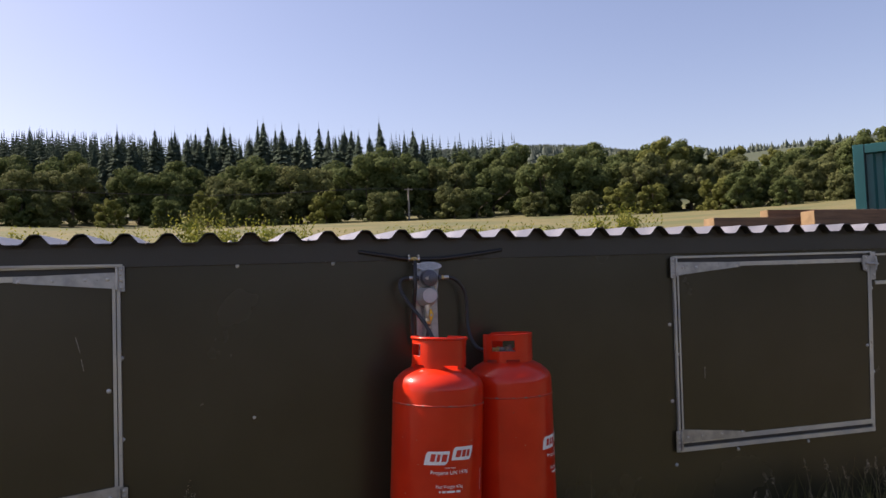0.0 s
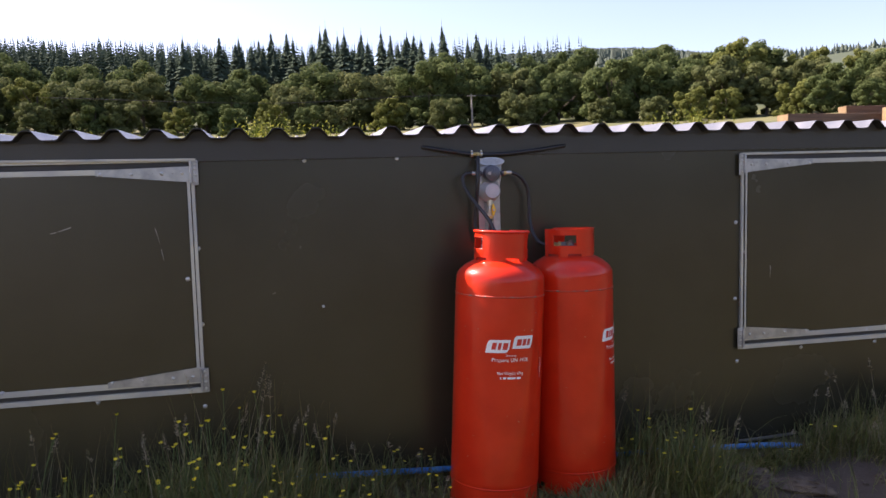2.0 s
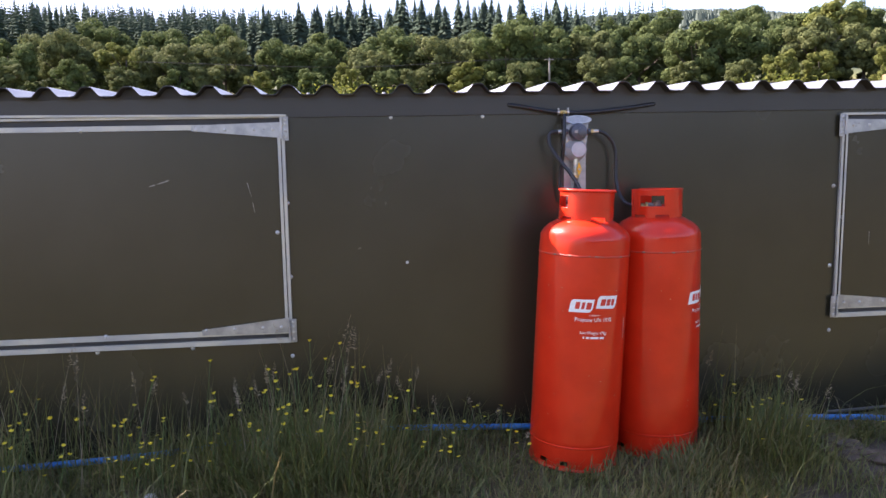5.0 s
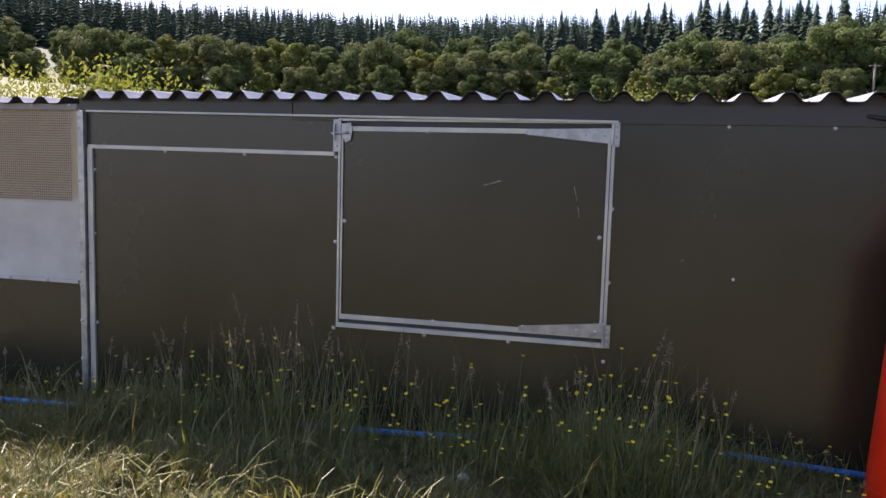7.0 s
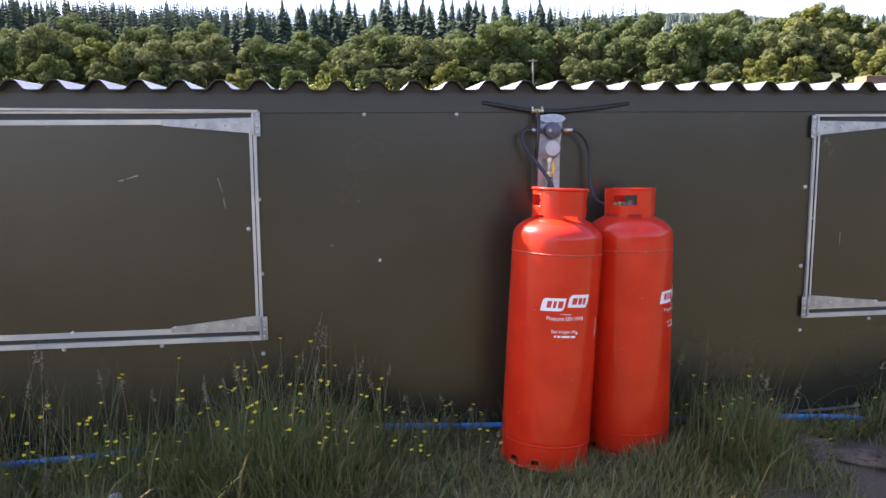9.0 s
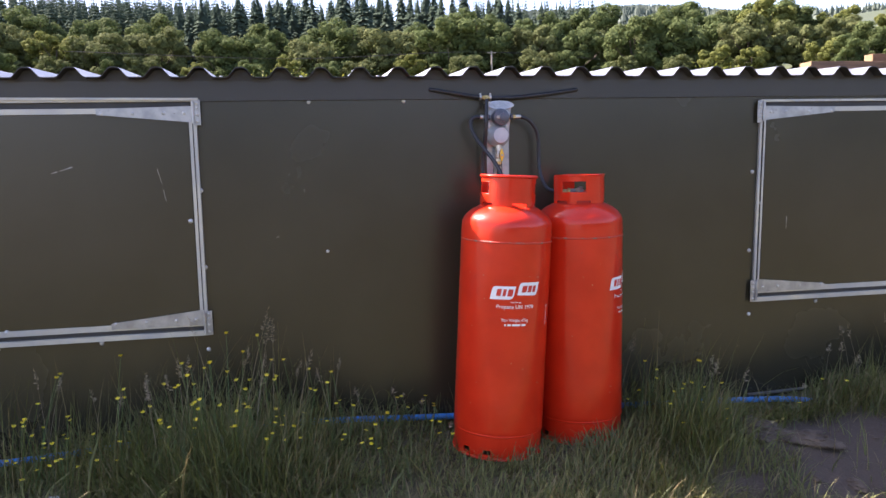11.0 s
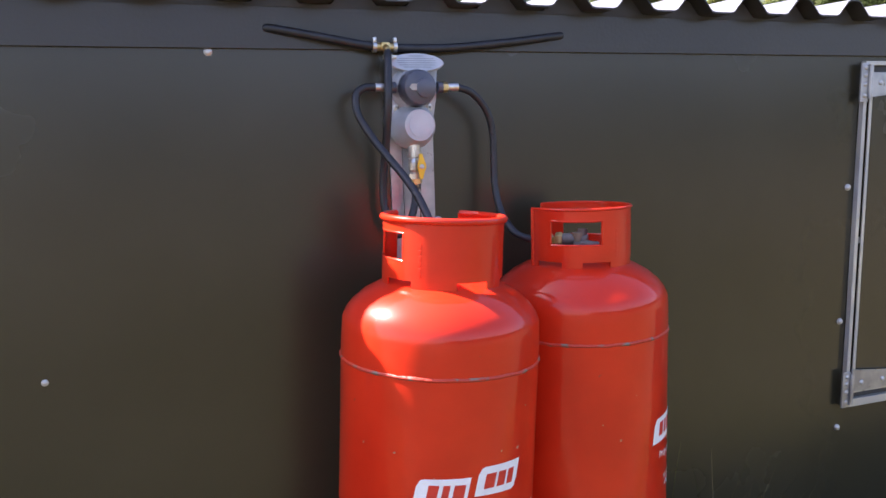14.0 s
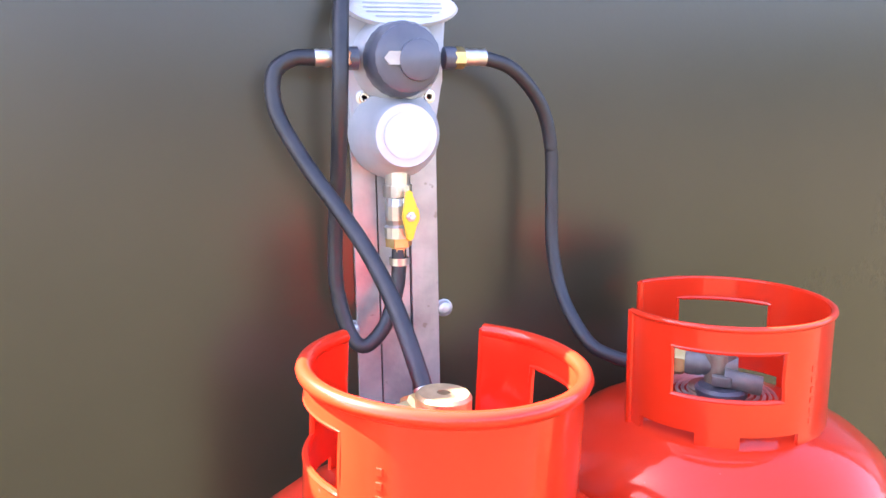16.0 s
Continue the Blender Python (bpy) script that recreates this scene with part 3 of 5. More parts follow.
for (za, zb, idx) in ((0.648, 1.09, 0),):
    gx, gzn = 24, 10
    g = [[b.verts.new((-5.19 + (1.63) * i / gx, -0.004 + 0.006 * noise.noise((i * 0.4, k * 0.5, 1.0)), za + (zb - za) * k / gzn)) for i in range(gx + 1)] for k in range(gzn + 1)]
    for k in range(gzn):
        for i in range(gx):
            b.faces.new((g[k][i], g[k][i + 1], g[k + 1][i + 1], g[k + 1][i]))
part("lower_cloth", b, M_NET_GREY, wb, "pale grey woven cloth")
b = B()
g = [[b.verts.new((-5.19 + 1.63 * i / 24, 0.006 + 0.004 * noise.noise((i * 0.4, k * 0.5, 5.0)), 1.06 + 0.485 * k / 10)) for i in range(25)] for k in range(11)]
for k in range(10):
    for i in range(24):
        b.faces.new((g[k][i], g[k][i + 1], g[k + 1][i + 1], g[k + 1][i]))
part("upper_netting", b, M_NET_TAN, wb, "tan netting lit from behind")
b = B()
x = -5.18
while x < -3.60:
    box(b, x - 0.0009, x + 0.0009, -0.012, -0.010, 1.07, 1.535)
    x += 0.0127
z = 1.075
while z < 1.53:
    box(b, -5.18, -3.60, -0.0135, -0.0115, z - 0.0018, z + 0.0018)
    z += 0.0127
tagged(part("wire_mesh", b, M_WIRE, wb, "fine square wire mesh"), kind="stuff")
b = B()
box(b, -5.19, -3.567, -0.020, -0.008, 0.640, 0.658, 0.001)
part("bottom_batten", b, M_NET_GREY, wb)
b = B()
box(b, -3.546, -3.512, -0.030, -0.002, 0.02, 1.534, 0.002)
solid("corner_post", b, M_GALV, "galvanised angle post between the two units", "post", kind="structure")
for z in (1.50, 1.45, 1.18, 0.86, 0.71, 0.637, 0.45, 0.247):
    b = B()
    dome_bolt(b, -3.540, z, 0.008, -0.0302, 0.006)
    solid("post_bolt", b, M_BOLT, "domed bolt head on the galvanised post", "bolt", "post bolts")
for x, z in ((-3.757, 0.648), (-3.99, 0.648), (-3.60, 1.56), (-3.83, 1.56)):
    b = B()
    dome_bolt(b, x, z, 0.008, -0.0202 if z < 1 else -0.0182, 0.006)
    solid("batten_bolt", b, M_BOLT, "small bolt head along the windbreak edge", "bolt", "windbreak bolts")


# ---- gas cylinders ----
R = 0.1855


def arc_panel(bm, r, a0, a1, z0, z1, holes, n=72, thick=0.0035):
    """A curved sheet from angle a0 to a1 (degrees from the label side), with openings (a, a, z, z)."""
    cuts_a = sorted({a0, a1, *[h[0] for h in holes], *[h[1] for h in holes]})
    cuts_z = sorted({z0, z1, *[h[2] for h in holes], *[h[3] for h in holes]})
    aa = []
    for p, q in zip(cuts_a, cuts_a[1:]):
        k = max(1, round((q - p) / 5))
        aa += [p + (q - p) * i / k for i in range(k)]
    aa.append(cuts_a[-1])

    def pt(a, z, rr):
        return (rr * math.sin(radians(a)), -rr * math.cos(radians(a)), z)

    def inside(a, z):
        return any(h[0] < a < h[1] and h[2] < z < h[3] for h in holes)
    vo, vi = {}, {}
    for i, a in enumerate(aa):
        for k, z in enumerate(cuts_z):
            vo[i, k] = bm.verts.new(pt(a, z, r))
            vi[i, k] = bm.verts.new(pt(a, z, r - thick))
    cell = {(i, k) for i in range(len(aa) - 1) for k in range(len(cuts_z) - 1)
            if not inside((aa[i] + aa[i + 1]) / 2, (cuts_z[k] + cuts_z[k + 1]) / 2)}
    for i, k in cell:
        bm.faces.new((vo[i, k], vo[i + 1, k], vo[i + 1, k + 1], vo[i, k + 1]))
        bm.faces.new((vi[i, k], vi[i, k + 1], vi[i + 1, k + 1], vi[i + 1, k]))
        for (di, dk), (p, q) in (((-1, 0), ((i, k), (i, k + 1))), ((1, 0), ((i + 1, k + 1), (i + 1, k))),
                                 ((0, -1), ((i + 1, k), (i, k))), ((0, 1), ((i, k + 1), (i + 1, k + 1)))):
            if (i + di, k + dk) not in cell:
                bm.faces.new((vo[p], vo[q], vi[q], vi[p]))
    for v in [v for v in bm.verts if not v.link_faces]:
        bm.verts.remove(v)


def on_skin(a, z, r):
    return Vector((r * math.sin(a), -r * math.cos(a), z))


def printed(name, parent, text, size, a_mid, z, material, width=None, label="", vertical=False):
    """Lettering wrapped on the cylinder's skin."""
    cu = bpy.data.curves.new(name, 'FONT')
    cu.body, cu.size, cu.align_x, cu.align_y = text, size, 'CENTER', 'CENTER'
    cu.resolution_u = 3
    tmp = bpy.data.objects.new(name, cu)
    scene.collection.objects.link(tmp)
    dg = bpy.context.evaluated_depsgraph_get()
    me = bpy.data.meshes.new_from_object(tmp.evaluated_get(dg))
    bpy.data.objects.remove(tmp)
    bm = B()
    bm.from_mesh(me)
    bpy.data.meshes.remove(me)
    xs = [v.co.x for v in bm.verts]
    k = width / (max(xs) - min(xs)) if width else 1.0
    for v in bm.verts:
        x, y = v.co.x * k, v.co.y
        if vertical:
            x, y = -y, x
        v.co = on_skin(a_mid + x / R, z + y, R + 0.0008)
    return part(name, bm, material, parent, label, local=True)


def skin_shape(name, parent, outline, a_mid, z, material, label="", lift=0.0005):
    """A flat outline (metres across and up) laid on the cylinder's skin, cut in slices so that it curves."""
    bm = B()
    xs = [p[0] for p in outline]
    n = 14
    grid = []
    for i in range(n + 1):
        x = min(xs) + (max(xs) - min(xs)) * i / n
        x = min(max(x, min(xs) + 1e-5), max(xs) - 1e-5)
        hit = []
        for (xa, ya), (xb, yb) in zip(outline, outline[1:] + outline[:1]):
            if (xa - x) * (xb - x) <= 0 and xa != xb:
                hit.append(ya + (yb - ya) * (x - xa) / (xb - xa))
        grid.append((bm.verts.new(on_skin(a_mid + x / R, z + min(hit), R + lift)), bm.verts.new(on_skin(a_mid + x / R, z + max(hit), R + lift))))
    for (a, b2), (c, d) in zip(grid, grid[1:]):
        bm.faces.new((a, c, d, b2))
    return part(name, bm, material, parent, label, local=True)


def gas_cylinder(base, lean_x, turn, label, seed, rs, bead):
    rnd = random.Random(seed)
    t = thing("gas_cylinder", base, label, "gas cylinder", "propane cylinders")
    t.rotation_euler = Euler((0, radians(lean_x), radians(turn)))
    # body with dished ends
    b = B()
    lathe(b, [(0.0, 0.075), (0.10, 0.066), (0.160, 0.072), (0.179, 0.084), (0.185, 0.100), (R, 0.120), (R, 0.3), (R, 0.5), (R, 0.7), (R, 0.868),
              (R, 0.915), (R - 0.0010, 0.934), (0.1838, 0.950), (0.1775, 0.965), (0.166, 0.980), (0.145, 0.998), (0.114, 1.015), (0.07, 1.028), (0.035, 1.032), (0, 1.033)], 72)
    part("body", b, M_RED, t, "orange-red enamelled steel body", smooth=True, local=True)
    b = B()
    prof = []
    for k in range(9):
        a = math.pi * k / 8
        prof.append((R - 0.0012 + 0.0036 * math.sin(a), 0.874 + 0.009 * k / 8))
    lathe(b, prof, 96)
    for v in b.verts:
        a = math.atan2(v.co.y, v.co.x)
        s = 1 + 0.0045 * noise.noise((math.cos(a) * 14, math.sin(a) * 14, seed))
        v.co.x, v.co.y = v.co.x * s, v.co.y * s
        v.co.z += 0.0015 * noise.noise((math.cos(a) * 9, math.sin(a) * 9, seed + 4))
    part("weld_seam", b, M_WELD, t, "worn weld bead with chipped paint", smooth=True, local=True)
    b = B()
    lathe(b, [(R - 0.004, 0.106), (R + 0.0012, 0.102), (R + 0.0012, 0.097), (R - 0.006, 0.093)], 72)
    part("lower_seam", b, M_RED, t, smooth=True, local=True)
    # foot ring with drain slots
    b = B()
    slots = [(a - 5, a + 5, 0.022, 0.040) for a in (-165, -125, -58, -28 if seed == 1 else -12, 40, 85, 130)]
    arc_panel(b, 0.1825, -180, 180, 0.0, 0.094, slots, thick=0.005)
    part("foot_ring", b, M_RED, t, "red foot ring with drain slots", local=True)
    b = B()
    tube(b, [(0.184 * math.sin(2 * math.pi * i / 48), -0.184 * math.cos(2 * math.pi * i / 48), 0.006) for i in range(49)], 0.006, 8, 1)
    part("foot_bead", b, M_RED, t, smooth=True, local=True)
    # shroud: open towards the valve side, a hand hole in each flank, cut-outs along its foot
    b = B()
    holes = [(58, 116, 1.063, 1.112), (-116, -58, 1.063, 1.112)]
    holes += [(a - 16, a + 16, 1.0, 1.029) for a in (-118, -64, 10, 66, 122)]
    arc_panel(b, rs, -144, 144, 1.004, 1.136, holes)
    sh = part("shroud", b, M_RED, t, "red steel valve shroud with hand holes", smooth=True, local=True)
    b = B()
    arc = [(rs * math.sin(radians(a)), -rs * math.cos(radians(a)), 1.135) for a in range(-144, 145, 4)]
    tube(b, arc, bead, 10, 1)
    part("rolled_rim", b, M_RED, sh, "rolled shroud rim", smooth=True, local=True)
    for sg in (-1, 1):
        b = B()
        a0, a1, za, zb = 58 * sg, 116 * sg, 1.063, 1.112
        lo, hi = min(a0, a1), max(a0, a1)
        rr = rs - 0.002
        loop = [(lo + (hi - lo) * i / 12, za) for i in range(13)] + [(hi, za + (zb - za) * i / 3) for i in range(1, 4)]
        loop += [(hi - (hi - lo) * i / 12, zb) for i in range(1, 13)] + [(lo, zb - (zb - za) * i / 3) for i in range(1, 4)]
        tube(b, [(rr * math.sin(radians(a)), -rr * math.cos(radians(a)), z) for a, z in loop], 0.0028, 6, 1)
        part("hand_hole_edge", b, M_RED, sh, smooth=True, local=True)
    for sg in (-1, 1):
        b = B()
        p = (rs * math.sin(radians(144 * sg)), -rs * math.cos(radians(144 * sg)))
        tube(b, [(p[0], p[1], 1.005), (p[0], p[1], 1.07), (p[0], p[1], 1.136)], 0.0042, 8, 2)
        part("shroud_edge", b, M_RED, sh, smooth=True, local=True)
    # embossed marks on the shroud
    for i in range(6):
        z = 1.036 + i * 0.0105
        b = B()
        box(b, -0.0022, 0.0030, -rs - 0.0005, -rs + 0.001, z, z + 0.0065, 0.0007)
        bmesh.ops.rotate(b, verts=b.verts[:], cent=(0, 0, 0), matrix=Matrix.Rotation(radians(-40), 3, 'Z'))
        part("stamped_mark", b, M_RED, sh, "raised stamped mark", local=True)
    # printing
    skin_shape("logo_panel", t, [(-0.104, -0.028), (-0.020, -0.026), (-0.010, -0.016), (-0.002, 0.026), (-0.088, 0.024), (-0.096, 0.014)], 0, 0.684, M_WHITE, "white printed panel")
    skin_shape("logo_panel", t, [(0.004, -0.022), (0.086, -0.024), (0.094, -0.014), (0.103, 0.028), (0.020, 0.028), (0.012, 0.020)], 0, 0.697, M_WHITE, "white printed panel")
    for k, (xa, xb) in enumerate(((-0.080, -0.062), (-0.055, -0.043), (-0.036, -0.016))):
        skin_shape("logo_bar", t, [(xa, -0.014), (xb, -0.014), (xb + 0.005, 0.014), (xa + 0.005, 0.014)], 0, 0.684, M_REDPRINT, lift=0.0009)
    for k, (xa, xb) in enumerate(((0.021, 0.042), (0.047, 0.064), (0.069, 0.083))):
        skin_shape("logo_bar", t, [(xa, -0.012), (xb, -0.012), (xb + 0.005, 0.014), (xa + 0.005, 0.014)], 0, 0.698, M_REDPRINT, lift=0.0009)
    printed("lettering", t, "Commercial", 0.010, 0.0, 0.647, M_WHITE, 0.043)
    printed("lettering", t, "Propane UN 1978", 0.022, 0.0, 0.628, M_WHITE, 0.152)
    printed("lettering", t, "Net Weight 47kg", 0.018, 0.0, 0.575, M_WHITE, 0.108)
    for xa, xb in ((-0.042, -0.036), (-0.030, -0.017), (-0.012, 0.022), (0.027, 0.045)):
        skin_shape("print_bar", t, [(xa, -0.004), (xb, -0.004), (xb, 0.004), (xa, 0.004)], 0, 0.556, M_WHITE)
    for k in range(9):
        skin_shape("print_bar", t, [(-0.003, 0), (0.003, 0), (0.003, 0.005), (-0.003, 0.005)], 0.90, 0.545 + k * 0.0095, M_WHITE)
    # chips and rubbed spots
    b = B()
    for k in range(16):
        a, z, s = rnd.uniform(-1.5, 1.5), rnd.uniform(0.15, 0.86), rnd.uniform(0.0015, 0.0045)
        n = 6
        ring = [b.verts.new(on_skin(a + s * math.cos(q) * rnd.uniform(0.5, 1.2) / R, z + s * 0.8 * math.sin(q) * rnd.uniform(0.5, 1.2), R + 0.0004)) for q in [2 * math.pi * i / n for i in range(n)]]
        b.faces.new(ring)
    tagged(part("paint_chips", b, mat("chipped_primer", (0.55, 0.16, 0.09), (0.40, 0.22, 0.16), 60, rough=0.8), t, "small pale chips in the red paint", local=True), kind="stuff")
    # valve
    v = B()
    lathe(v, [(0.030, 1.028), (0.030, 1.040), (0.022, 1.043), (0.014, 1.046), (0.014, 1.078), (0.0, 1.080)], 24)
    va = part("valve", v, M_VALVE, t, "dull brass cylinder valve", smooth=True, local=True)
    return t, va


C1 = (0.316, -0.300, 0.033)
C2 = (0.717, -0.203, 0.026)
cyl_a, valve_a = gas_cylinder(C1, 3.4, 0, "orange-red propane cylinder with white print, leaning beside its twin", 1, 0.1120, 0.0066)
cyl_b, valve_b = gas_cylinder(C2, 0.5, 55, "orange-red propane cylinder turned sideways, close to the plywood wall", 2, 0.1080, 0.0032)
# valve of the front cylinder: round hand nut on top
b = B()
lathe(b, [(0.0055, 1.108), (0.0055, 1.112), (0.021, 1.112), (0.0235, 1.109), (0.0235, 1.092), (0.018, 1.088), (0.010, 1.074), (0, 1.074)], 24)
part("hand_nut", b, M_TARNISH, valve_a, "round tarnished brass nut", smooth=True, local=True)
b = B()
lathe(b, [(0.0, -0.002), (0.013, -0.002), (0.013, 0.016), (0.009, 0.02), (0.009, 0.04), (0, 0.04)], 6, axis_x(-0.012, 0.016, 1.096) @ Matrix.Rotation(radians(150), 4, 'X'))
part("inlet_nut", b, M_BRASS, valve_a, "brass inlet nut", local=True)
# valve of the second one: side outlet towards the hose, drooping cap and coiled tag
TURN_B = Matrix.Rotation(radians(-55), 4, 'Z') @ Matrix.Rotation(radians(-37), 4, 'Z')


def valve_piece(name, bm, material, label):
    bm.transform(TURN_B)
    part(name, bm, material, valve_b, label, smooth=True, local=True)


b = B()
lathe(b, [(0, -0.034), (0.0118, -0.034), (0.0130, -0.031), (0.0130, -0.018), (0.0118, -0.016), (0.0125, 0.0), (0.0125, 0.014), (0.010, 0.020), (0, 0.020)], 24, axis_x(0, 0, 1.064))
tube(b, [(0.008, 0, 1.040), (0.008, 0, 1.066), (0.008, 0, 1.086)], 0.0105, 14, 2)
valve_piece("valve_outlet", b, M_VALVEGREY, "dull grey valve body with a level inlet")
b = B()
lathe(b, [(0, 0.0), (0.0105, 0.0), (0.0105, 0.036), (0.0098, 0.038), (0.0070, 0.038), (0.0070, 0.033), (0, 0.033)], 20, Matrix.Translation((0.006, -0.016, 1.055)) @ Matrix.Rotation(radians(96), 4, 'Y'))
box(b, -0.006, 0.014, -0.028, -0.018, 1.049, 1.060, 0.002)
valve_piece("relief_outlet", b, M_VALVEGREY, "stubby grey relief outlet")
b = B()
lathe(b, [(0, 1.046), (0.024, 1.046), (0.027, 1.043), (0.027, 1.036), (0.024, 1.034), (0, 1.034)], 26, Matrix.Translation((0.004, -0.012, 0)))
valve_piece("valve_cap", b, M_KNOB, "black plastic collar under the valve")
b = B()
lathe(b, [(0, -0.050), (0.0125, -0.050), (0.0150, -0.047), (0.0150, -0.037), (0.0125, -0.034), (0, -0.034)], 6, axis_x(0, 0, 1.064))
valve_piece("inlet_nut", b, M_BRASS, "pale brass inlet nut")
b = B()
for k in range(6):
    rr = 0.030 + 0.0060 * k
    tube(b, [(rr * math.cos(2 * math.pi * i / 28), rr * math.sin(2 * math.pi * i / 28), 1.036 - 0.0006 * k) for i in range(29)], 0.0018, 6, 1)
part("coiled_tag", b, M_NICKEL, valve_b, "coiled pale wire tag", smooth=True, local=True)
# small labels on the second shoulder
b = B()
box(b, 0.812, 0.828, -0.300, -0.290, 1.0125, 1.0145, 0.0005)
for v in b.verts:
    v.co.z += -(v.co.x - 0.82) * 0.45 + (v.co.y + 0.295) * 0.45
solid("sticker", b, M_WHITE, "small white sticker on the red cylinder's shoulder", "sticker")

# ---- regulator on its backing channel ----
reg = thing("regulator", (0.412, -0.01, 1.40), "grey changeover gas regulator with dark knob on a galvanised channel", "gas regulator")
for nm, q in (("channel_strip", (0.366, 0.3935, -0.006, -0.0005, 0.55, 1.462)), ("channel_strip", (0.3955, 0.4315, -0.004, -0.0005, 0.55, 1.462)),
              ("channel_strip", (0.4335, 0.466, -0.006, -0.0005, 0.55, 1.462))):
    b = B()
    box(b, *q, 0.001)
    part(nm, b, M_GALV, reg, "galvanised steel channel strip")
b = B()
box(b, 0.3936, 0.4334, -0.0015, -0.0003, 0.55, 1.46)
part("channel_groove", b, M_SHADEDARK, reg)
for x, z in ((0.4735, 1.127), (0.3605, 1.112)):
    b = B()
    dome_bolt(b, x, z, 0.0095, -0.0005, 0.009)
    part("channel_bolt", b, M_BOLT, reg, "domed zinc bolt")
# cast back with a waist
b = B()
prism(b, [(0.361, 1.462), (0.361, 1.395), (0.364, 1.345), (0.374, 1.312), (0.392, 1.296), (0.428, 1.296), (0.446, 1.312), (0.458, 1.345), (0.466, 1.395), (0.471, 1.462)], -0.034, -0.0065)
bmesh.ops.bevel(b, geom=list(b.edges), offset=0.004, segments=2, affect='EDGES')
part("back_casting", b, M_CAST, reg, "grey painted casting", smooth=True)
b = B()
lathe(b, [(0, 0), (0.060, 0), (0.061, 0.003), (0.058, 0.006), (0, 0.0065)], 40, Matrix.Translation((0.417, -0.052, 1.468)) @ Matrix.Rotation(radians(66), 4, 'X') @ Matrix.Diagonal((1, 0.36, 1, 1)))
ho = part("rain_hood", b, M_CAST, reg, "oval grey hood with small print", smooth=True)
b = B()
mh = Matrix.Translation((0.417, -0.052, 1.468)) @ Matrix.Rotation(radians(66), 4, 'X')
for k, (w, yy) in enumerate(((0.030, 0.014), (0.076, 0.008), (0.084, 0.003), (0.084, -0.002), (0.078, -0.007), (0.060, -0.012))):
    q = [mh @ Vector((sx * w / 2, yy + sy * 0.0009, 0.0069)) for sx, sy in ((-1, -1), (1, -1), (1, 1), (-1, 1))]
    b.faces.new([b.verts.new(v) for v in q])
tagged(part("fine_print", b, M_PLATEPRINT, ho, "lines of tiny grey print"), kind="stuff")
b = B()
lathe(b, [(0, 0), (0.048, 0), (0.047, 0.012), (0.044, 0.028), (0.041, 0.034), (0, 0.034)], 40, axis_y(0.413, -0.030, 1.417))
part("upper_housing", b, M_CAST, reg, smooth=True)
b = B()
lathe(b, [(0, 0), (0.0385, 0), (0.0395, 0.003), (0.0375, 0.026), (0.034, 0.038), (0.029, 0.0405), (0.0, 0.041)], 44, axis_y(0.411, -0.062, 1.416))
for v in b.verts:
    r = math.hypot(v.co.x - 0.411, v.co.z - 1.416)
    if 0.033 < r < 0.041:
        a = math.atan2(v.co.z - 1.416, v.co.x - 0.411)
        k = 1 - 0.022 * (0.5 + 0.5 * math.cos(22 * a))
        v.co.x, v.co.z = 0.411 + (v.co.x - 0.411) * k, 1.416 + (v.co.z - 1.416) * k
kn = part("knob", b, M_KNOB, reg, "dark slate plastic changeover knob", smooth=True)
b = B()
lathe(b, [(0, 0), (0.021, 0), (0.0205, 0.006), (0.018, 0.0075), (0, 0.008)], 32, axis_y(0.421, -0.101, 1.414))
part("knob_cap", b, M_KNOB, kn, smooth=True)
b = B()
prism(b, [(0.385, 1.416), (0.390, 1.4225), (0.402, 1.4225), (0.407, 1.416), (0.402, 1.4095), (0.390, 1.4095)], -0.1065, -0.100)
part("indicator", b, M_CLEAR, kn, "clear indicator window")
b = B()
lathe(b, [(0, 0), (0.050, 0), (0.050, 0.014), (0.046, 0.030), (0.040, 0.040), (0.0355, 0.050), (0.034, 0.062), (0.0325, 0.0655), (0.0, 0.067)], 44, axis_y(0.411, -0.020, 1.339))
part("lower_housing", b, M_CAST, reg, "round grey pressure housing", smooth=True)
b = B()
lathe(b, [(0.024, 0), (0.024, 0.0012), (0.0, 0.0014)], 32, axis_y(0.411, -0.0868, 1.339))
part("housing_cap", b, M_CAST, reg, smooth=True)
for x in (0.377, 0.449):
    b = B()
    lathe(b, [(0.003, 0.0035), (0.003, 0.006), (0.0052, 0.006), (0.0055, 0.002), (0.008, 0.0015), (0.008, 0), (0, 0)], 14, axis_y(x, -0.034, 1.378))
    part("cap_screw", b, M_NICKEL, reg, "steel socket screw", smooth=True)
# side unions
for sg, xa, mt in ((-1, 0.366, M_COPPER), (1, 0.460, M_BRASS)):
    b = B()
    lathe(b, [(0, -0.002), (0.012, -0.002), (0.012, 0.010), (0, 0.010)], 16, axis_x(xa + (sg - 1) * 0.005, -0.066, 1.4175))
    part("inlet_stub", b, M_KNOB, reg, smooth=True)
    b = B()
    x0 = xa + (0.008 if sg > 0 else -0.020)
    lathe(b, [(0, 0), (0.0105, 0), (0.0115, 0.002), (0.0115, 0.010), (0.0105, 0.012), (0, 0.012)], 6, axis_x(x0, -0.068, 1.4175))
    part("union_nut", b, mt, reg, "hexagonal union nut")
    b = B()
    x1 = xa + (0.020 if sg > 0 else -0.044)
    lathe(b, [(0, 0), (0.0085, 0), (0.0092, 0.002), (0.0085, 0.006), (0.0092, 0.012), (0.0085, 0.018), (0.0092, 0.023), (0, 0.024)], 16, axis_x(x1, -0.069, 1.418))
    part("hose_ferrule", b, M_NICKEL, reg, "crimped silver ferrule", smooth=True)
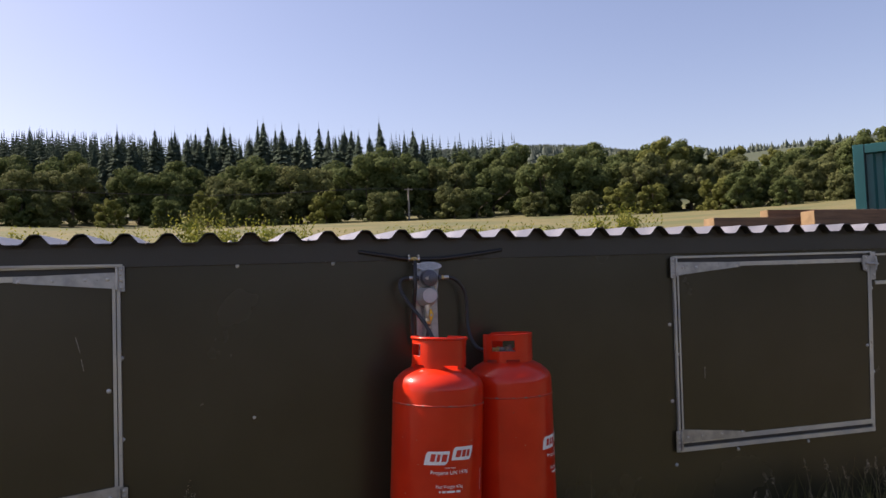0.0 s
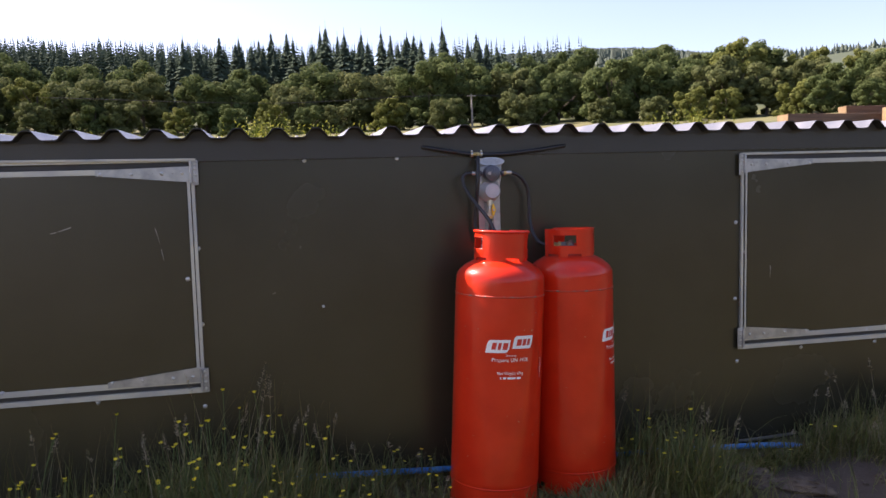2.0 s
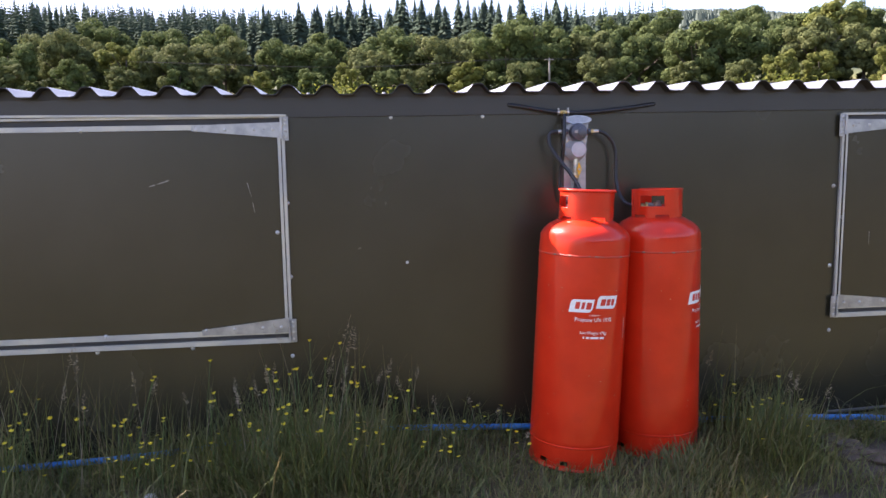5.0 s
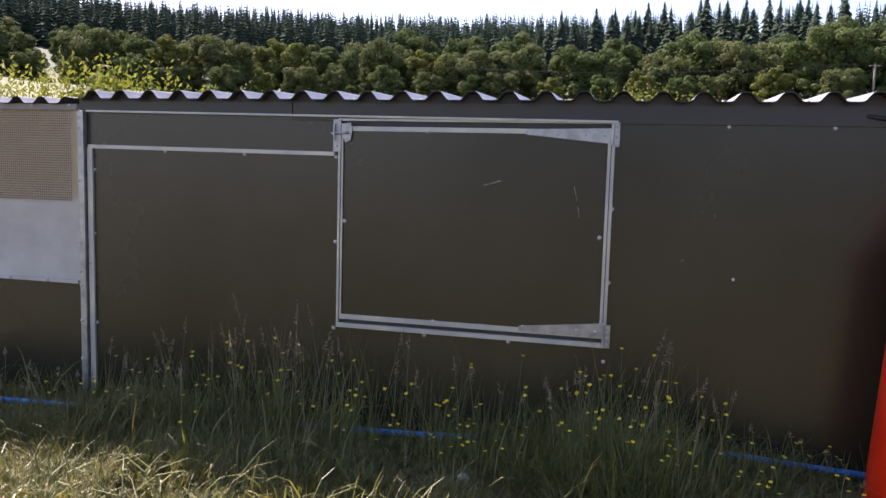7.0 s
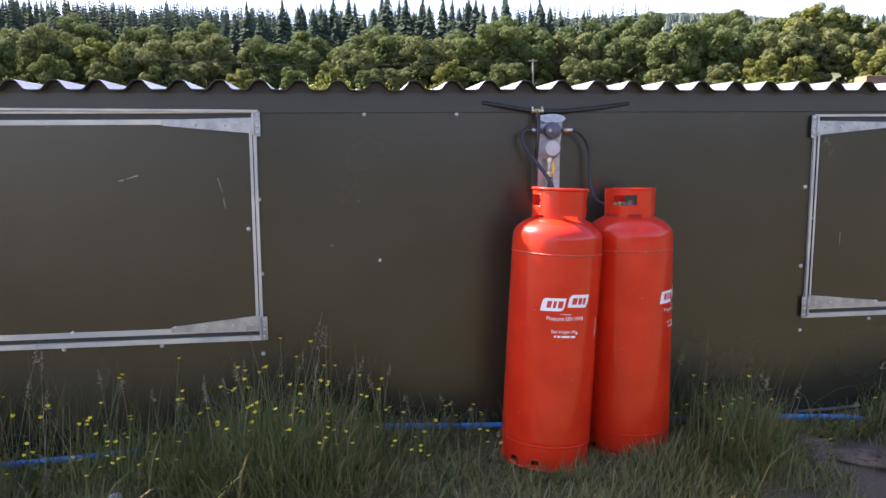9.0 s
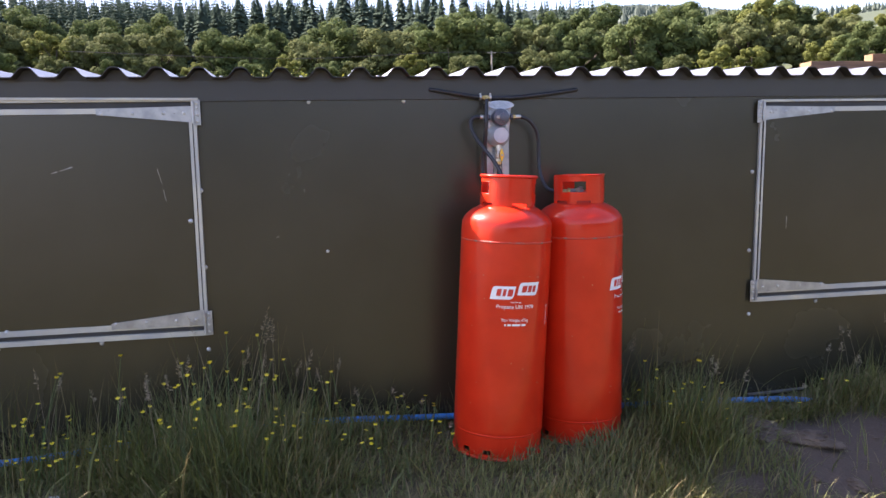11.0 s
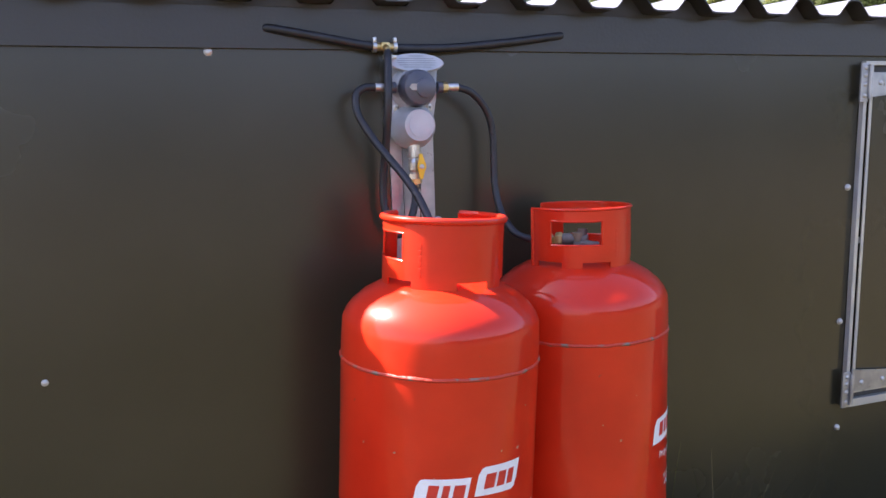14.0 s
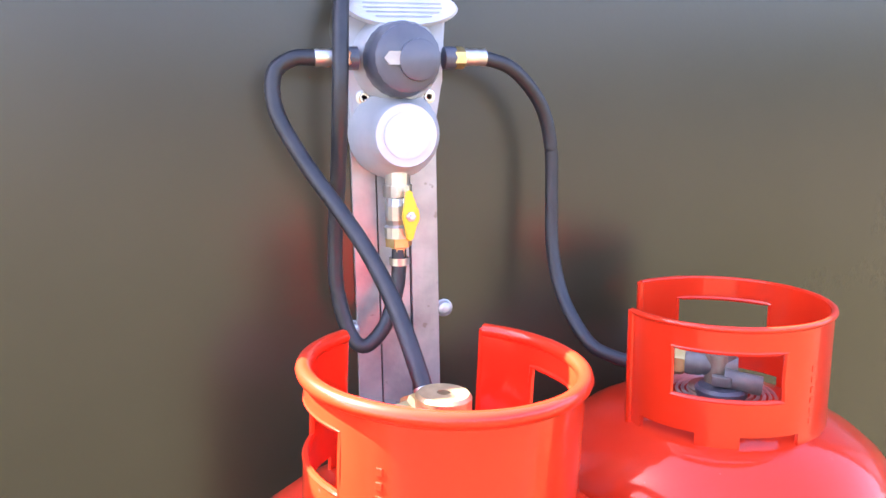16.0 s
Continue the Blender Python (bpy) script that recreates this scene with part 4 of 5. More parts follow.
# outlet with ball valve
b = B()
lathe(b, [(0, 1.300), (0.0135, 1.300), (0.0135, 1.284), (0.0165, 1.284), (0.0165, 1.272), (0.0125, 1.270), (0.0145, 1.262), (0.0145, 1.246), (0.0125, 1.240), (0.0160, 1.238), (0.0160, 1.226), (0, 1.226)], 14,
      Matrix.Translation((0.409, -0.046, 0)))
part("ball_valve", b, M_NICKEL, reg, "nickel-plated ball valve body")
b = B()
lathe(b, [(0, 1.227), (0.0150, 1.227), (0.0150, 1.216), (0.0085, 1.214), (0.0085, 1.19), (0, 1.19)], 6, Matrix.Translation((0.409, -0.046, 0)))
part("brass_nut", b, M_BRASS, reg, "brass hose nut")
b = B()
prism(b, [(0.412, 1.280), (0.419, 1.280), (0.420, 1.268), (0.425, 1.261), (0.427, 1.2525), (0.425, 1.244), (0.420, 1.238), (0.419, 1.226), (0.412, 1.226), (0.410, 1.240), (0.407, 1.2525), (0.410, 1.266)], -0.074, -0.068)
bmesh.ops.bevel(b, geom=list(b.edges), offset=0.0015, segments=2, affect='EDGES')
hd = part("valve_handle", b, M_YELLOW, reg, "yellow butterfly valve handle", smooth=True)
b = B()
lathe(b, [(0, 0), (0.0055, 0), (0.0055, 0.005), (0.003, 0.0055), (0.003, 0.009), (0, 0.009)], 6, axis_y(0.416, -0.073, 1.2525))
part("handle_nut", b, M_BOLT, hd)
b = B()
lathe(b, [(0.0105, 1.203), (0.0115, 1.203), (0.0115, 1.195), (0.0105, 1.195)], 20, Matrix.Translation((0.409, -0.046, 0)))
part("hose_clip", b, M_NICKEL, reg, "silver hose clip", smooth=True)


# ---- hoses ----
def hose(name, pts, r, label, n=10, ends=(0, 0)):
    t = thing(name, pts[0], label, "hose", "gas hoses")
    b = B()
    tube(b, pts, r, 14, n)
    part("rubber_tube", b, M_RUBBER, t, smooth=True)
    line = smooth_path(pts, n)
    for on, q in zip(ends, (line[:5], line[-5:])):
        if on:
            b = B()
            tube(b, [tuple(v) for v in q], r * 1.16, 14, 1)
            part("end_sleeve", b, M_NICKEL if on == 1 else M_RUBBER, t, "crimped silver sleeve" if on == 1 else "rubber grommet", smooth=True)
    return t


hose("gas_hose", [(0.112, 0.004, 1.541), (0.126, -0.010, 1.540), (0.213, -0.022, 1.525), (0.306, -0.026, 1.509), (0.338, -0.028, 1.505)], 0.0088, "black rubber hose entering the wall above the cylinders", ends=(2, 0))
hose("gas_hose", [(0.375, -0.028, 1.503), (0.438, -0.027, 1.5025), (0.52, -0.025, 1.506), (0.653, -0.020, 1.520), (0.765, -0.011, 1.535), (0.790, 0.004, 1.539)], 0.0088, "black rubber hose running level to a hole in the wall", ends=(0, 2))
hose("gas_hose", [(0.356, -0.052, 1.492), (0.349, -0.076, 1.46), (0.343, -0.092, 1.391), (0.341, -0.070, 1.304), (0.339, -0.048, 1.241), (0.338, -0.044, 1.179), (0.348, -0.052, 1.126), (0.364, -0.060, 1.109), (0.388, -0.058, 1.130), (0.405, -0.050, 1.172), (0.409, -0.046, 1.212)], 0.0083, "black rubber hose looping up from below to the ball valve")
hose("gas_pigtail", [(0.324, -0.069, 1.418), (0.300, -0.070, 1.417), (0.281, -0.072, 1.402), (0.281, -0.080, 1.365), (0.304, -0.100, 1.316), (0.330, -0.130, 1.273), (0.350, -0.170, 1.235), (0.363, -0.218, 1.195), (0.371, -0.262, 1.150), (0.373, -0.278, 1.131)], 0.0080, "black rubber pigtail drooping into the leaning cylinder's shroud", ends=(0, 1))
hose("gas_pigtail", [(0.502, -0.069, 1.418), (0.536, -0.069, 1.405), (0.571, -0.062, 1.368), (0.586, -0.058, 1.321), (0.588, -0.058, 1.262), (0.588, -0.062, 1.203), (0.594, -0.080, 1.148), (0.604, -0.122, 1.108), (0.624, -0.142, 1.094), (0.648, -0.158, 1.088)], 0.0075, "black rubber pigtail curving down to the second cylinder", ends=(0, 1))
b = B()
lathe(b, [(0, 0), (0.007, 0), (0.007, 0.022), (0.0125, 0.022), (0.0125, 0.036), (0, 0.036)], 6, axis_x(0.644, -0.156, 1.088))
solid("hose_coupling", b, M_BRASS, "brass coupling nut between pigtail and valve", "coupling")
tee = thing("hose_tee", (0.356, -0.03, 1.50), "brass tee joint with silver hose clips", "pipe fitting")
b = B()
tube(b, [(0.330, -0.028, 1.5045), (0.356, -0.029, 1.5040), (0.382, -0.028, 1.5035)], 0.0088, 12, 2)
tube(b, [(0.356, -0.030, 1.504), (0.356, -0.046, 1.497), (0.356, -0.052, 1.484)], 0.0082, 12, 3)
box(b, 0.347, 0.365, -0.040, -0.021, 1.497, 1.513, 0.002)
part("tee_body", b, M_BRASS, tee, smooth=True)
for x in (0.334, 0.378):
    b = B()
    lathe(b, [(0.0108, -0.004), (0.0120, -0.004), (0.0120, 0.004), (0.0108, 0.004)], 20, axis_x(x, -0.028, 1.5045))
    box(b, x - 0.0035, x + 0.0035, -0.036, -0.026, 1.513, 1.523, 0.001)
    part("hose_clip", b, M_NICKEL, tee, "silver worm-drive clip", smooth=True)
b = B()
lathe(b, [(0.0100, -0.004), (0.0112, -0.004), (0.0112, 0.004), (0.0100, 0.004)], 20, Matrix.Translation((0.3555, -0.0535, 1.481)))
box(b, 0.3655, 0.374, -0.058, -0.050, 1.4775, 1.4845, 0.001)
part("hose_clip", b, M_NICKEL, tee, "silver worm-drive clip", smooth=True)

# blue water pipe along the wall's foot
b = B()
tube(b, [(-4.4, -0.26, 0.055), (-3.81, -0.25, 0.060), (-3.26, -0.20, 0.058), (-2.5, -0.13, 0.055), (-1.863, -0.09, 0.058), (-1.427, -0.07, 0.072), (-0.9, -0.055, 0.105), (-0.495, -0.045, 0.118), (0.191, -0.045, 0.088),
         (0.7, -0.012 - 0.014, 0.07), (1.15, -0.03, 0.062), (1.55, -0.05, 0.052), (1.86, -0.095, 0.046), (2.0, -0.115, 0.015), (2.15, -0.13, -0.05)], 0.0135, 14, 12)
solid("water_pipe", b, M_BLUE, "blue plastic water pipe lying along the foot of the wall", "pipe", smooth=True)
b = B()
tube(b, [(1.66, -0.014, 0.060), (1.80, -0.016, 0.064), (1.96, -0.016, 0.070)], 0.008, 8, 4)
solid("batten", b, mat("grey_weathered_wood", (0.09, 0.085, 0.075), (0.15, 0.14, 0.12), 20, rough=0.9, bump=0.3), "grey weathered batten against the foot of the wall", "batten")

# ---- timbers on the roof and the container behind ----
def timber(x0, x1, y0, y1, z0, z1, label):
    t = thing("timber", ((x0 + x1) / 2, (y0 + y1) / 2, z0), label, "timber", "roof timbers")
    b = B()
    box(b, x0 + 0.004, x1, y0, y1, z0, z1, 0.003)
    part("beam", b, M_TIMBER, t)
    b = B()
    box(b, x0, x0 + 0.0035, y0 + 0.002, y1 - 0.002, z0 + 0.002, z1 - 0.002)
    part("sawn_end", b, M_TIMBEREND, t, "pale sawn end")


timber(2.262, 3.9, 0.42, 0.52, 1.652, 1.717, "brown sawn timber lying on the corrugated roof")
timber(2.725, 4.2, 0.53, 0.60, 1.655, 1.772, "brown sawn timber lying behind another on the roof")
timber(2.83, 4.4, 0.27, 0.38, 1.646, 1.742, "thick reddish timber with pale end on the roof")

KX, KY, KZ = 7.0, 4.1, 2.92
con = thing("shipping_container", (KX, KY, 0.1), "teal painted steel container standing behind the shed", "container")
con.rotation_euler.z = radians(-47)
b = B()
prof = [(0.0, 0.0), (0.07, 0.0), (0.10, 0.035), (0.17, 0.035), (0.20, 0.0)]
poly = [(KX + 0.12 + 0.27 * k + dx, KY + 0.03 + dy) for k in range(21) for dx, dy in prof]
lo = [b.verts.new((px, py, 0.25)) for px, py in poly]
hi = [b.verts.new((px, py, KZ - 0.115)) for px, py in poly]
for i in range(len(poly) - 1):
    b.faces.new((lo[i], lo[i + 1], hi[i + 1], hi[i]))
part("ribbed_side", b, M_TEAL, con, "ribbed teal steel side")
b = B()
box(b, KX + 0.03, KX + 5.9, KY + 0.10, KY + 2.3, 0.2, KZ - 0.02)
part("box_body", b, M_TEAL, con)
b = B()
box(b, KX - 0.02, KX + 0.10, KY - 0.02, KY + 0.095, 0.05, KZ, 0.006)
part("corner_post", b, M_TEAL, con)
b = B()
box(b, KX + 0.105, KX + 5.9, KY - 0.015, KY + 0.095, KZ - 0.11, KZ, 0.006)
part("top_rail", b, M_TEAL, con)
b = B()
box(b, KX + 0.105, KX + 5.9, KY - 0.015, KY + 0.095, 0.05, 0.245, 0.006)
part("bottom_rail", b, M_TEAL, con)


# ---- trees ----
def leaf_cloud(rnd, clumps, per, size, squash=0.8):
    vs, fs = [], []
    for (c, cr) in clumps:
        for _ in range(per):
            d = Vector((rnd.gauss(0, 1), rnd.gauss(0, 1), rnd.gauss(0, 1))).normalized()
            p = c + Vector((d.x, d.y, d.z * squash)) * cr * rnd.uniform(0.72, 1.06)
            n = (d + Vector((rnd.uniform(-1, 1), rnd.uniform(-1, 1), rnd.uniform(-0.6, 1))) * 0.45).normalized()
            u = n.orthogonal().normalized()
            u = Matrix.Rotation(rnd.uniform(0, 6.28), 3, n) @ u
            w = n.cross(u)
            s = size * rnd.uniform(0.6, 1.3)
            k = len(vs)
            vs += [p - u * s * 0.5, p + w * s * 0.28, p + u * s * 0.55, p - w * s * 0.28]
            fs.append((k, k + 1, k + 2, k + 3))
    return vs, fs


def broadleaf_meshes(seed, h, w):
    rnd = random.Random(seed)
    b = B()
    tube(b, [(0, 0, -0.6), (0.1, 0.05, h * 0.18), (0.2, -0.1, h * 0.4), (0.1, 0.1, h * 0.62)], 0.34, 8, 3, 0.10)
    for k in range(7):
        a = k * 0.9 + rnd.uniform(0, 0.5)
        z0 = h * rnd.uniform(0.16, 0.4)
        q = Vector((math.cos(a), math.sin(a), 0))
        tube(b, [(0.1, 0, z0), tuple(q * w * 0.22 + Vector((0, 0, z0 + h * 0.14))), tuple(q * w * 0.36 + Vector((0, 0, z0 + h * 0.28)))], 0.14, 6, 3, 0.04)
    clumps = []
    lobes = []
    for k in range(11):
        a, u = k * 2.4 + rnd.uniform(-0.4, 0.4), -0.80 + 1.45 * k / 10
        rad = math.sqrt(max(0.05, 1 - u * u)) * rnd.uniform(0.7, 1.0)
        lobes.append(Vector((math.cos(a) * rad * w * 0.33, math.sin(a) * rad * w * 0.33, h * 0.54 + u * h * 0.34)))
    for c in lobes:
        for _ in range(9):
            d = Vector((rnd.gauss(0, 1), rnd.gauss(0, 1), rnd.gauss(0, 0.8))).normalized()
            clumps.append((c + d * w * rnd.uniform(0.09, 0.14), rnd.uniform(0.065, 0.100) * w))
        clumps.append((c, 0.15 * w))
    for _ in range(20):
        a, q = rnd.uniform(0, 6.28), rnd.uniform(0.22, 0.46)
        clumps.append((Vector((math.cos(a) * w * q, math.sin(a) * w * q, h * rnd.uniform(0.04, 0.28))), rnd.uniform(0.06, 0.12) * w))
    vs, fs = leaf_cloud(rnd, clumps, 190, 0.42)
    return mesh_of(b, "trunk", M_BARK), (vs, fs)


def broadleaf(seed, h, w, leaf, label):
    tm, (vs, fs) = broadleaf_meshes(seed, h, w)
    t = thing("broadleaf_tree", (0, 0, 0), label, "tree", "trees along the field edge")
    new("trunk", tm).parent = t
    new("crown", raw_mesh("crown", vs, fs, leaf)).parent = t
    return t


def polar(az, r):
    return r * math.sin(radians(az)), r * math.cos(radians(az))


rnd = random.Random(11)
protos = [broadleaf(21, 11.5, 11.5, M_LEAF, "rounded dark green broadleaf tree at the field edge"),
          broadleaf(22, 11.0, 10.5, M_LEAF_B, "yellow-green broadleaf tree at the field edge"),
          broadleaf(23, 12.5, 12.0, M_LEAF, "tall full-crowned green tree at the field edge"),
          broadleaf(24, 9.5, 9.5, M_LEAF_C, "olive green broadleaf tree at the field edge"),
          broadleaf(25, 10.5, 12.5, M_LEAF_C, "broad spreading oak-like tree at the field edge")]
first = [True] * len(protos)
az = -62.0
places = []
while az < 52:
    places.append((az + rnd.uniform(-0.8, 0.8), rnd.uniform(124, 132)))
    az += rnd.uniform(3.0, 4.0)
az = -61.0
while az < 52:
    places.append((az, rnd.uniform(140, 152)))
    az += rnd.uniform(3.4, 4.6)
low = [(-60 + 3.1 * i + rnd.uniform(-1.4, 1.4), rnd.uniform(117, 121)) for i in range(36)]
places += [(17 + 2.7 * i + rnd.uniform(-0.8, 0.8), rnd.uniform(158, 168)) for i in range(13)]
# added trees, never in view: they block low sky from the wall's reflection
behind = [(88 + 5.4 * i + rnd.uniform(-1.5, 1.5), rnd.uniform(62, 74)) for i in range(20)]
for az, r in places + low + behind:
    x, y = polar(az, r)
    k = rnd.choice([0, 0, 1, 2, 2, 3, 4, 4])
    s = rnd.uniform(0.82, 1.12)
    if r > 122 and (az < -22 or az > 36):
        s *= 0.84
    elif 115 < r < 122:
        s *= 0.50
    m = Matrix.LocRotScale((x, y, ground_z(x, y) - 0.3), Euler((0, 0, rnd.uniform(0, 6.28))), None)
    if first[k]:
        ob, first[k] = protos[k], False
        ob.matrix_basis = m
    else:
        ob = copy_thing(protos[k], m)
    ob.scale = (s * rnd.uniform(0.95, 1.1), s * rnd.uniform(0.95, 1.1), s)


def conifer_shape(rnd, h, w, whorls, arms, p0=Vector((0, 0, 0))):
    vs, fs = [], []
    for k in range(whorls):
        f = k / whorls
        z = h * (0.08 + 0.88 * f)
        rr = w * (1 - f) ** 0.85 * rnd.uniform(0.8, 1.15) + 0.12
        for j in range(arms):
            a = 2 * math.pi * (j + rnd.uniform(-0.3, 0.3)) / arms + k
            L = rr * rnd.uniform(0.45, 1.25)
            d, sdv = Vector((math.cos(a), math.sin(a), 0)), Vector((-math.sin(a), math.cos(a), 0))
            wd = L * 0.20 + 0.06
            n = len(vs)
            vs += [p0 + Vector((0, 0, z + 0.30 * L + 0.25)), p0 + d * L * 0.6 + sdv * wd + Vector((0, 0, z - 0.05 * L)), p0 + d * L + Vector((0, 0, z - 0.16 * L)),
                   p0 + d * L * 0.6 - sdv * wd + Vector((0, 0, z - 0.05 * L))]
            fs.append((n, n + 1, n + 2, n + 3))
    n = len(vs)
    vs += [p0 + Vector((-0.10, 0, h * 0.93)), p0 + Vector((0.10, 0, h * 0.93)), p0 + Vector((0, 0, h * 1.05))]
    fs.append((n, n + 1, n + 2))
    return vs, fs


def conifer(seed, h, w):
    r2 = random.Random(seed)
    t = thing("conifer", (0, 0, 0), "dark spruce rising above the broadleaf trees", "tree", "spruces behind the field")
    b = B()
    tube(b, [(0, 0, -0.6), (0, 0, h * 0.5), (0, 0, h * 0.97)], 0.22, 6, 2, 0.03)
    new("trunk", mesh_of(b, "trunk", M_BARK)).parent = t
    vs, fs = conifer_shape(r2, h, w, 46, 11)
    new("crown", raw_mesh("crown", vs, fs, M_CONIF)).parent = t
    return t


cprotos = [conifer(31, 16.5, 3.3), conifer(32, 14.5, 2.9), conifer(33, 17.5, 3.1), conifer(34, 15.5, 3.5)]
cfirst = [True] * 4
az = -10.0
while az < 24:
    for row in range(2):
        r = (166 if row == 0 else 190) + rnd.uniform(-9, 9)
        a = az + rnd.uniform(-0.6, 0.6)
        x, y = polar(a, r)
        k = rnd.randrange(4)
        drop = 0.55 + 0.45 * step(24, 12, a) if a > 12 else 1.0
        if a < 1:
            drop = 0.78 + 0.22 * step(-10, 1, a)
        m = Matrix.LocRotScale((x, y, ground_z(x, y) - 0.3), Euler((0, 0, rnd.uniform(0, 6.28))), None)
        if cfirst[k]:
            ob, cfirst[k] = cprotos[k], False
            ob.matrix_basis = m
        else:
            ob = copy_thing(cprotos[k], m)
        s = rnd.uniform(0.98, 1.22) * drop
        ob.scale = (s, s, s)
    az += rnd.uniform(0.6, 1.1)

def cone_tree(r2, h, w, tiers, seg, p0):
    """Stacked ragged cones, for spruces far off."""
    vs, fs = [], []
    for k in range(tiers):
        z0, z1 = h * (0.06 + 0.84 * k / tiers), h * min(1.0, 0.06 + 0.84 * k / tiers + 0.42)
        if k == tiers - 1:
            z1 = h
        rr = w * (1 - 0.90 * k / tiers)
        n = len(vs)
        vs.append(p0 + Vector((0, 0, z1)))
        for j in range(seg):
            a = 2 * math.pi * (j + r2.uniform(-0.3, 0.3)) / seg + k
            q = rr * r2.uniform(0.65, 1.2)
            vs.append(p0 + Vector((math.cos(a) * q, math.sin(a) * q, z0 + h * r2.uniform(-0.03, 0.03))))
        for j in range(seg):
            fs.append((n, n + 1 + j, n + 1 + (j + 1) % seg))
    return vs, fs


# plantation on the hillside behind and the far hill's forest
vs, fs = [], []
for i in range(2600):
    a, r = rnd.uniform(-66, 24), rnd.uniform(195, 330)
    if a > 6 and r > 260 - (a - 6) * 3:
        continue
    x, y = polar(a, r)
    v2, f2 = conifer_shape(rnd, rnd.uniform(13.0, 16.5) * (0.94 if a < -12 else 1.0), rnd.uniform(2.0, 2.9), 17, 8, Vector((x, y, ground_z(x, y) - 0.3)))
    k = len(vs)
    vs += v2
    fs += [tuple(q + k for q in f) for f in f2]
tagged(new("plantation", raw_mesh("plantation", vs, fs, M_CONIF)), "dark spruce plantation on the hillside", "forest", kind="stuff")
vs, fs = [], []
for i in range(9000):
    a, r = rnd.uniform(16, 62), 330 + 640 * math.sqrt(rnd.random())
    x, y = polar(a, r)
    if (abs(a - 31.4) < 0.18 and r > 800) or (a > 25 and r < 480):
        continue
    v2, f2 = cone_tree(rnd, rnd.uniform(5.5, 9), rnd.uniform(2.0, 3.2), 2, 5, Vector((x, y, ground_z(x, y) - 0.5)))
    k = len(vs)
    vs += v2
    fs += [tuple(q + k for q in f) for f in f2]
tagged(new("far_forest", raw_mesh("far_forest", vs, fs, M_FARWOOD)), "distant dark forest covering the far hill", "forest", kind="stuff")

# shrubs behind the shed
def shrub(seed, h, w):
    r2 = random.Random(seed)
    t = thing("shrub", (0, 0, 0), "sunlit yellow-green willow shrub behind the shed", "shrub", "shrubs behind the shed")
    b = B()
    for k in range(7):
        a = k * 0.9
        tube(b, [(0, 0, -0.1), (math.cos(a) * w * 0.15, math.sin(a) * w * 0.15, h * 0.4), (math.cos(a) * w * 0.3, math.sin(a) * w * 0.3, h * 0.85)], 0.018, 5, 2, 0.005)
    new("stems", mesh_of(b, "stems", M_BARK)).parent = t
    clumps = []
    for _ in range(26):
        a, q = r2.uniform(0, 6.28), math.sqrt(r2.random())
        clumps.append((Vector((math.cos(a) * q * w * 0.5, math.sin(a) * q * w * 0.5, h * (0.25 + 0.6 * r2.random() * (1.15 - 0.5 * q)))), 0.14 * w * r2.uniform(0.6, 1.2)))
    vs, fs = leaf_cloud(r2, clumps, 190, 0.10, 1.2)
    for _ in range(60):
        a, q = r2.uniform(0, 6.28), math.sqrt(r2.random())
        c = Vector((math.cos(a) * q * w * 0.48, math.sin(a) * q * w * 0.48, h * 0.72))
        tip = c + Vector((r2.uniform(-0.15, 0.15), r2.uniform(-0.15, 0.15), h * r2.uniform(0.16, 0.36)))
        for j in range(9):
            p = c.lerp(tip, j / 8)
            k = len(vs)
            d = Vector((r2.uniform(-1, 1), r2.uniform(-1, 1), r2.uniform(0.2, 1))).normalized() * 0.075
            sd = d.orthogonal().normalized() * 0.014
            vs += [p, p + d * 0.5 + sd, p + d, p + d * 0.5 - sd]
            fs.append((k, k + 1, k + 2, k + 3))
    new("leaves", raw_mesh("leaves", vs, fs, M_SHRUB)).parent = t
    return t


sp = [shrub(41, 1.5, 2.0), shrub(42, 1.3, 2.4), shrub(43, 1.7, 1.7)]
sfirst = [True] * 3
row = [(a * 1.7 - 20 + rnd.uniform(-0.5, 0.5), rnd.uniform(14.5, 19), rnd.uniform(0.78, 1.0)) for a in range(33)]
row = [(a, r, s * (0.84 if a < -4 else 1.08 if a < 5 else 0.92 + 0.12 * math.exp(-((a - 25) / 4) ** 2))) for a, r, s in row]
for a, r, s in row + [(-38, 13, 0.74), (-41, 12.5, 0.80), (-44, 12.5, 0.88), (-47, 12.5, 0.95), (-50, 12.5, 0.95), (-53, 13, 0.95), (-57, 13, 0.95)]:
    x, y = polar(a, r)
    k = rnd.randrange(3)
    m = Matrix.LocRotScale((x, y, ground_z(x, y) - 0.05), Euler((0, 0, rnd.uniform(0, 6.28))), None)
    if sfirst[k]:
        ob, sfirst[k] = sp[k], False
        ob.matrix_basis = m
    else:
        ob = copy_thing(sp[k], m)
    zt = ground_z(x, y)
    ob.scale = (s * 1.3, s * 1.3, s * (1.38 + r * 0.092 - zt) / 1.35)

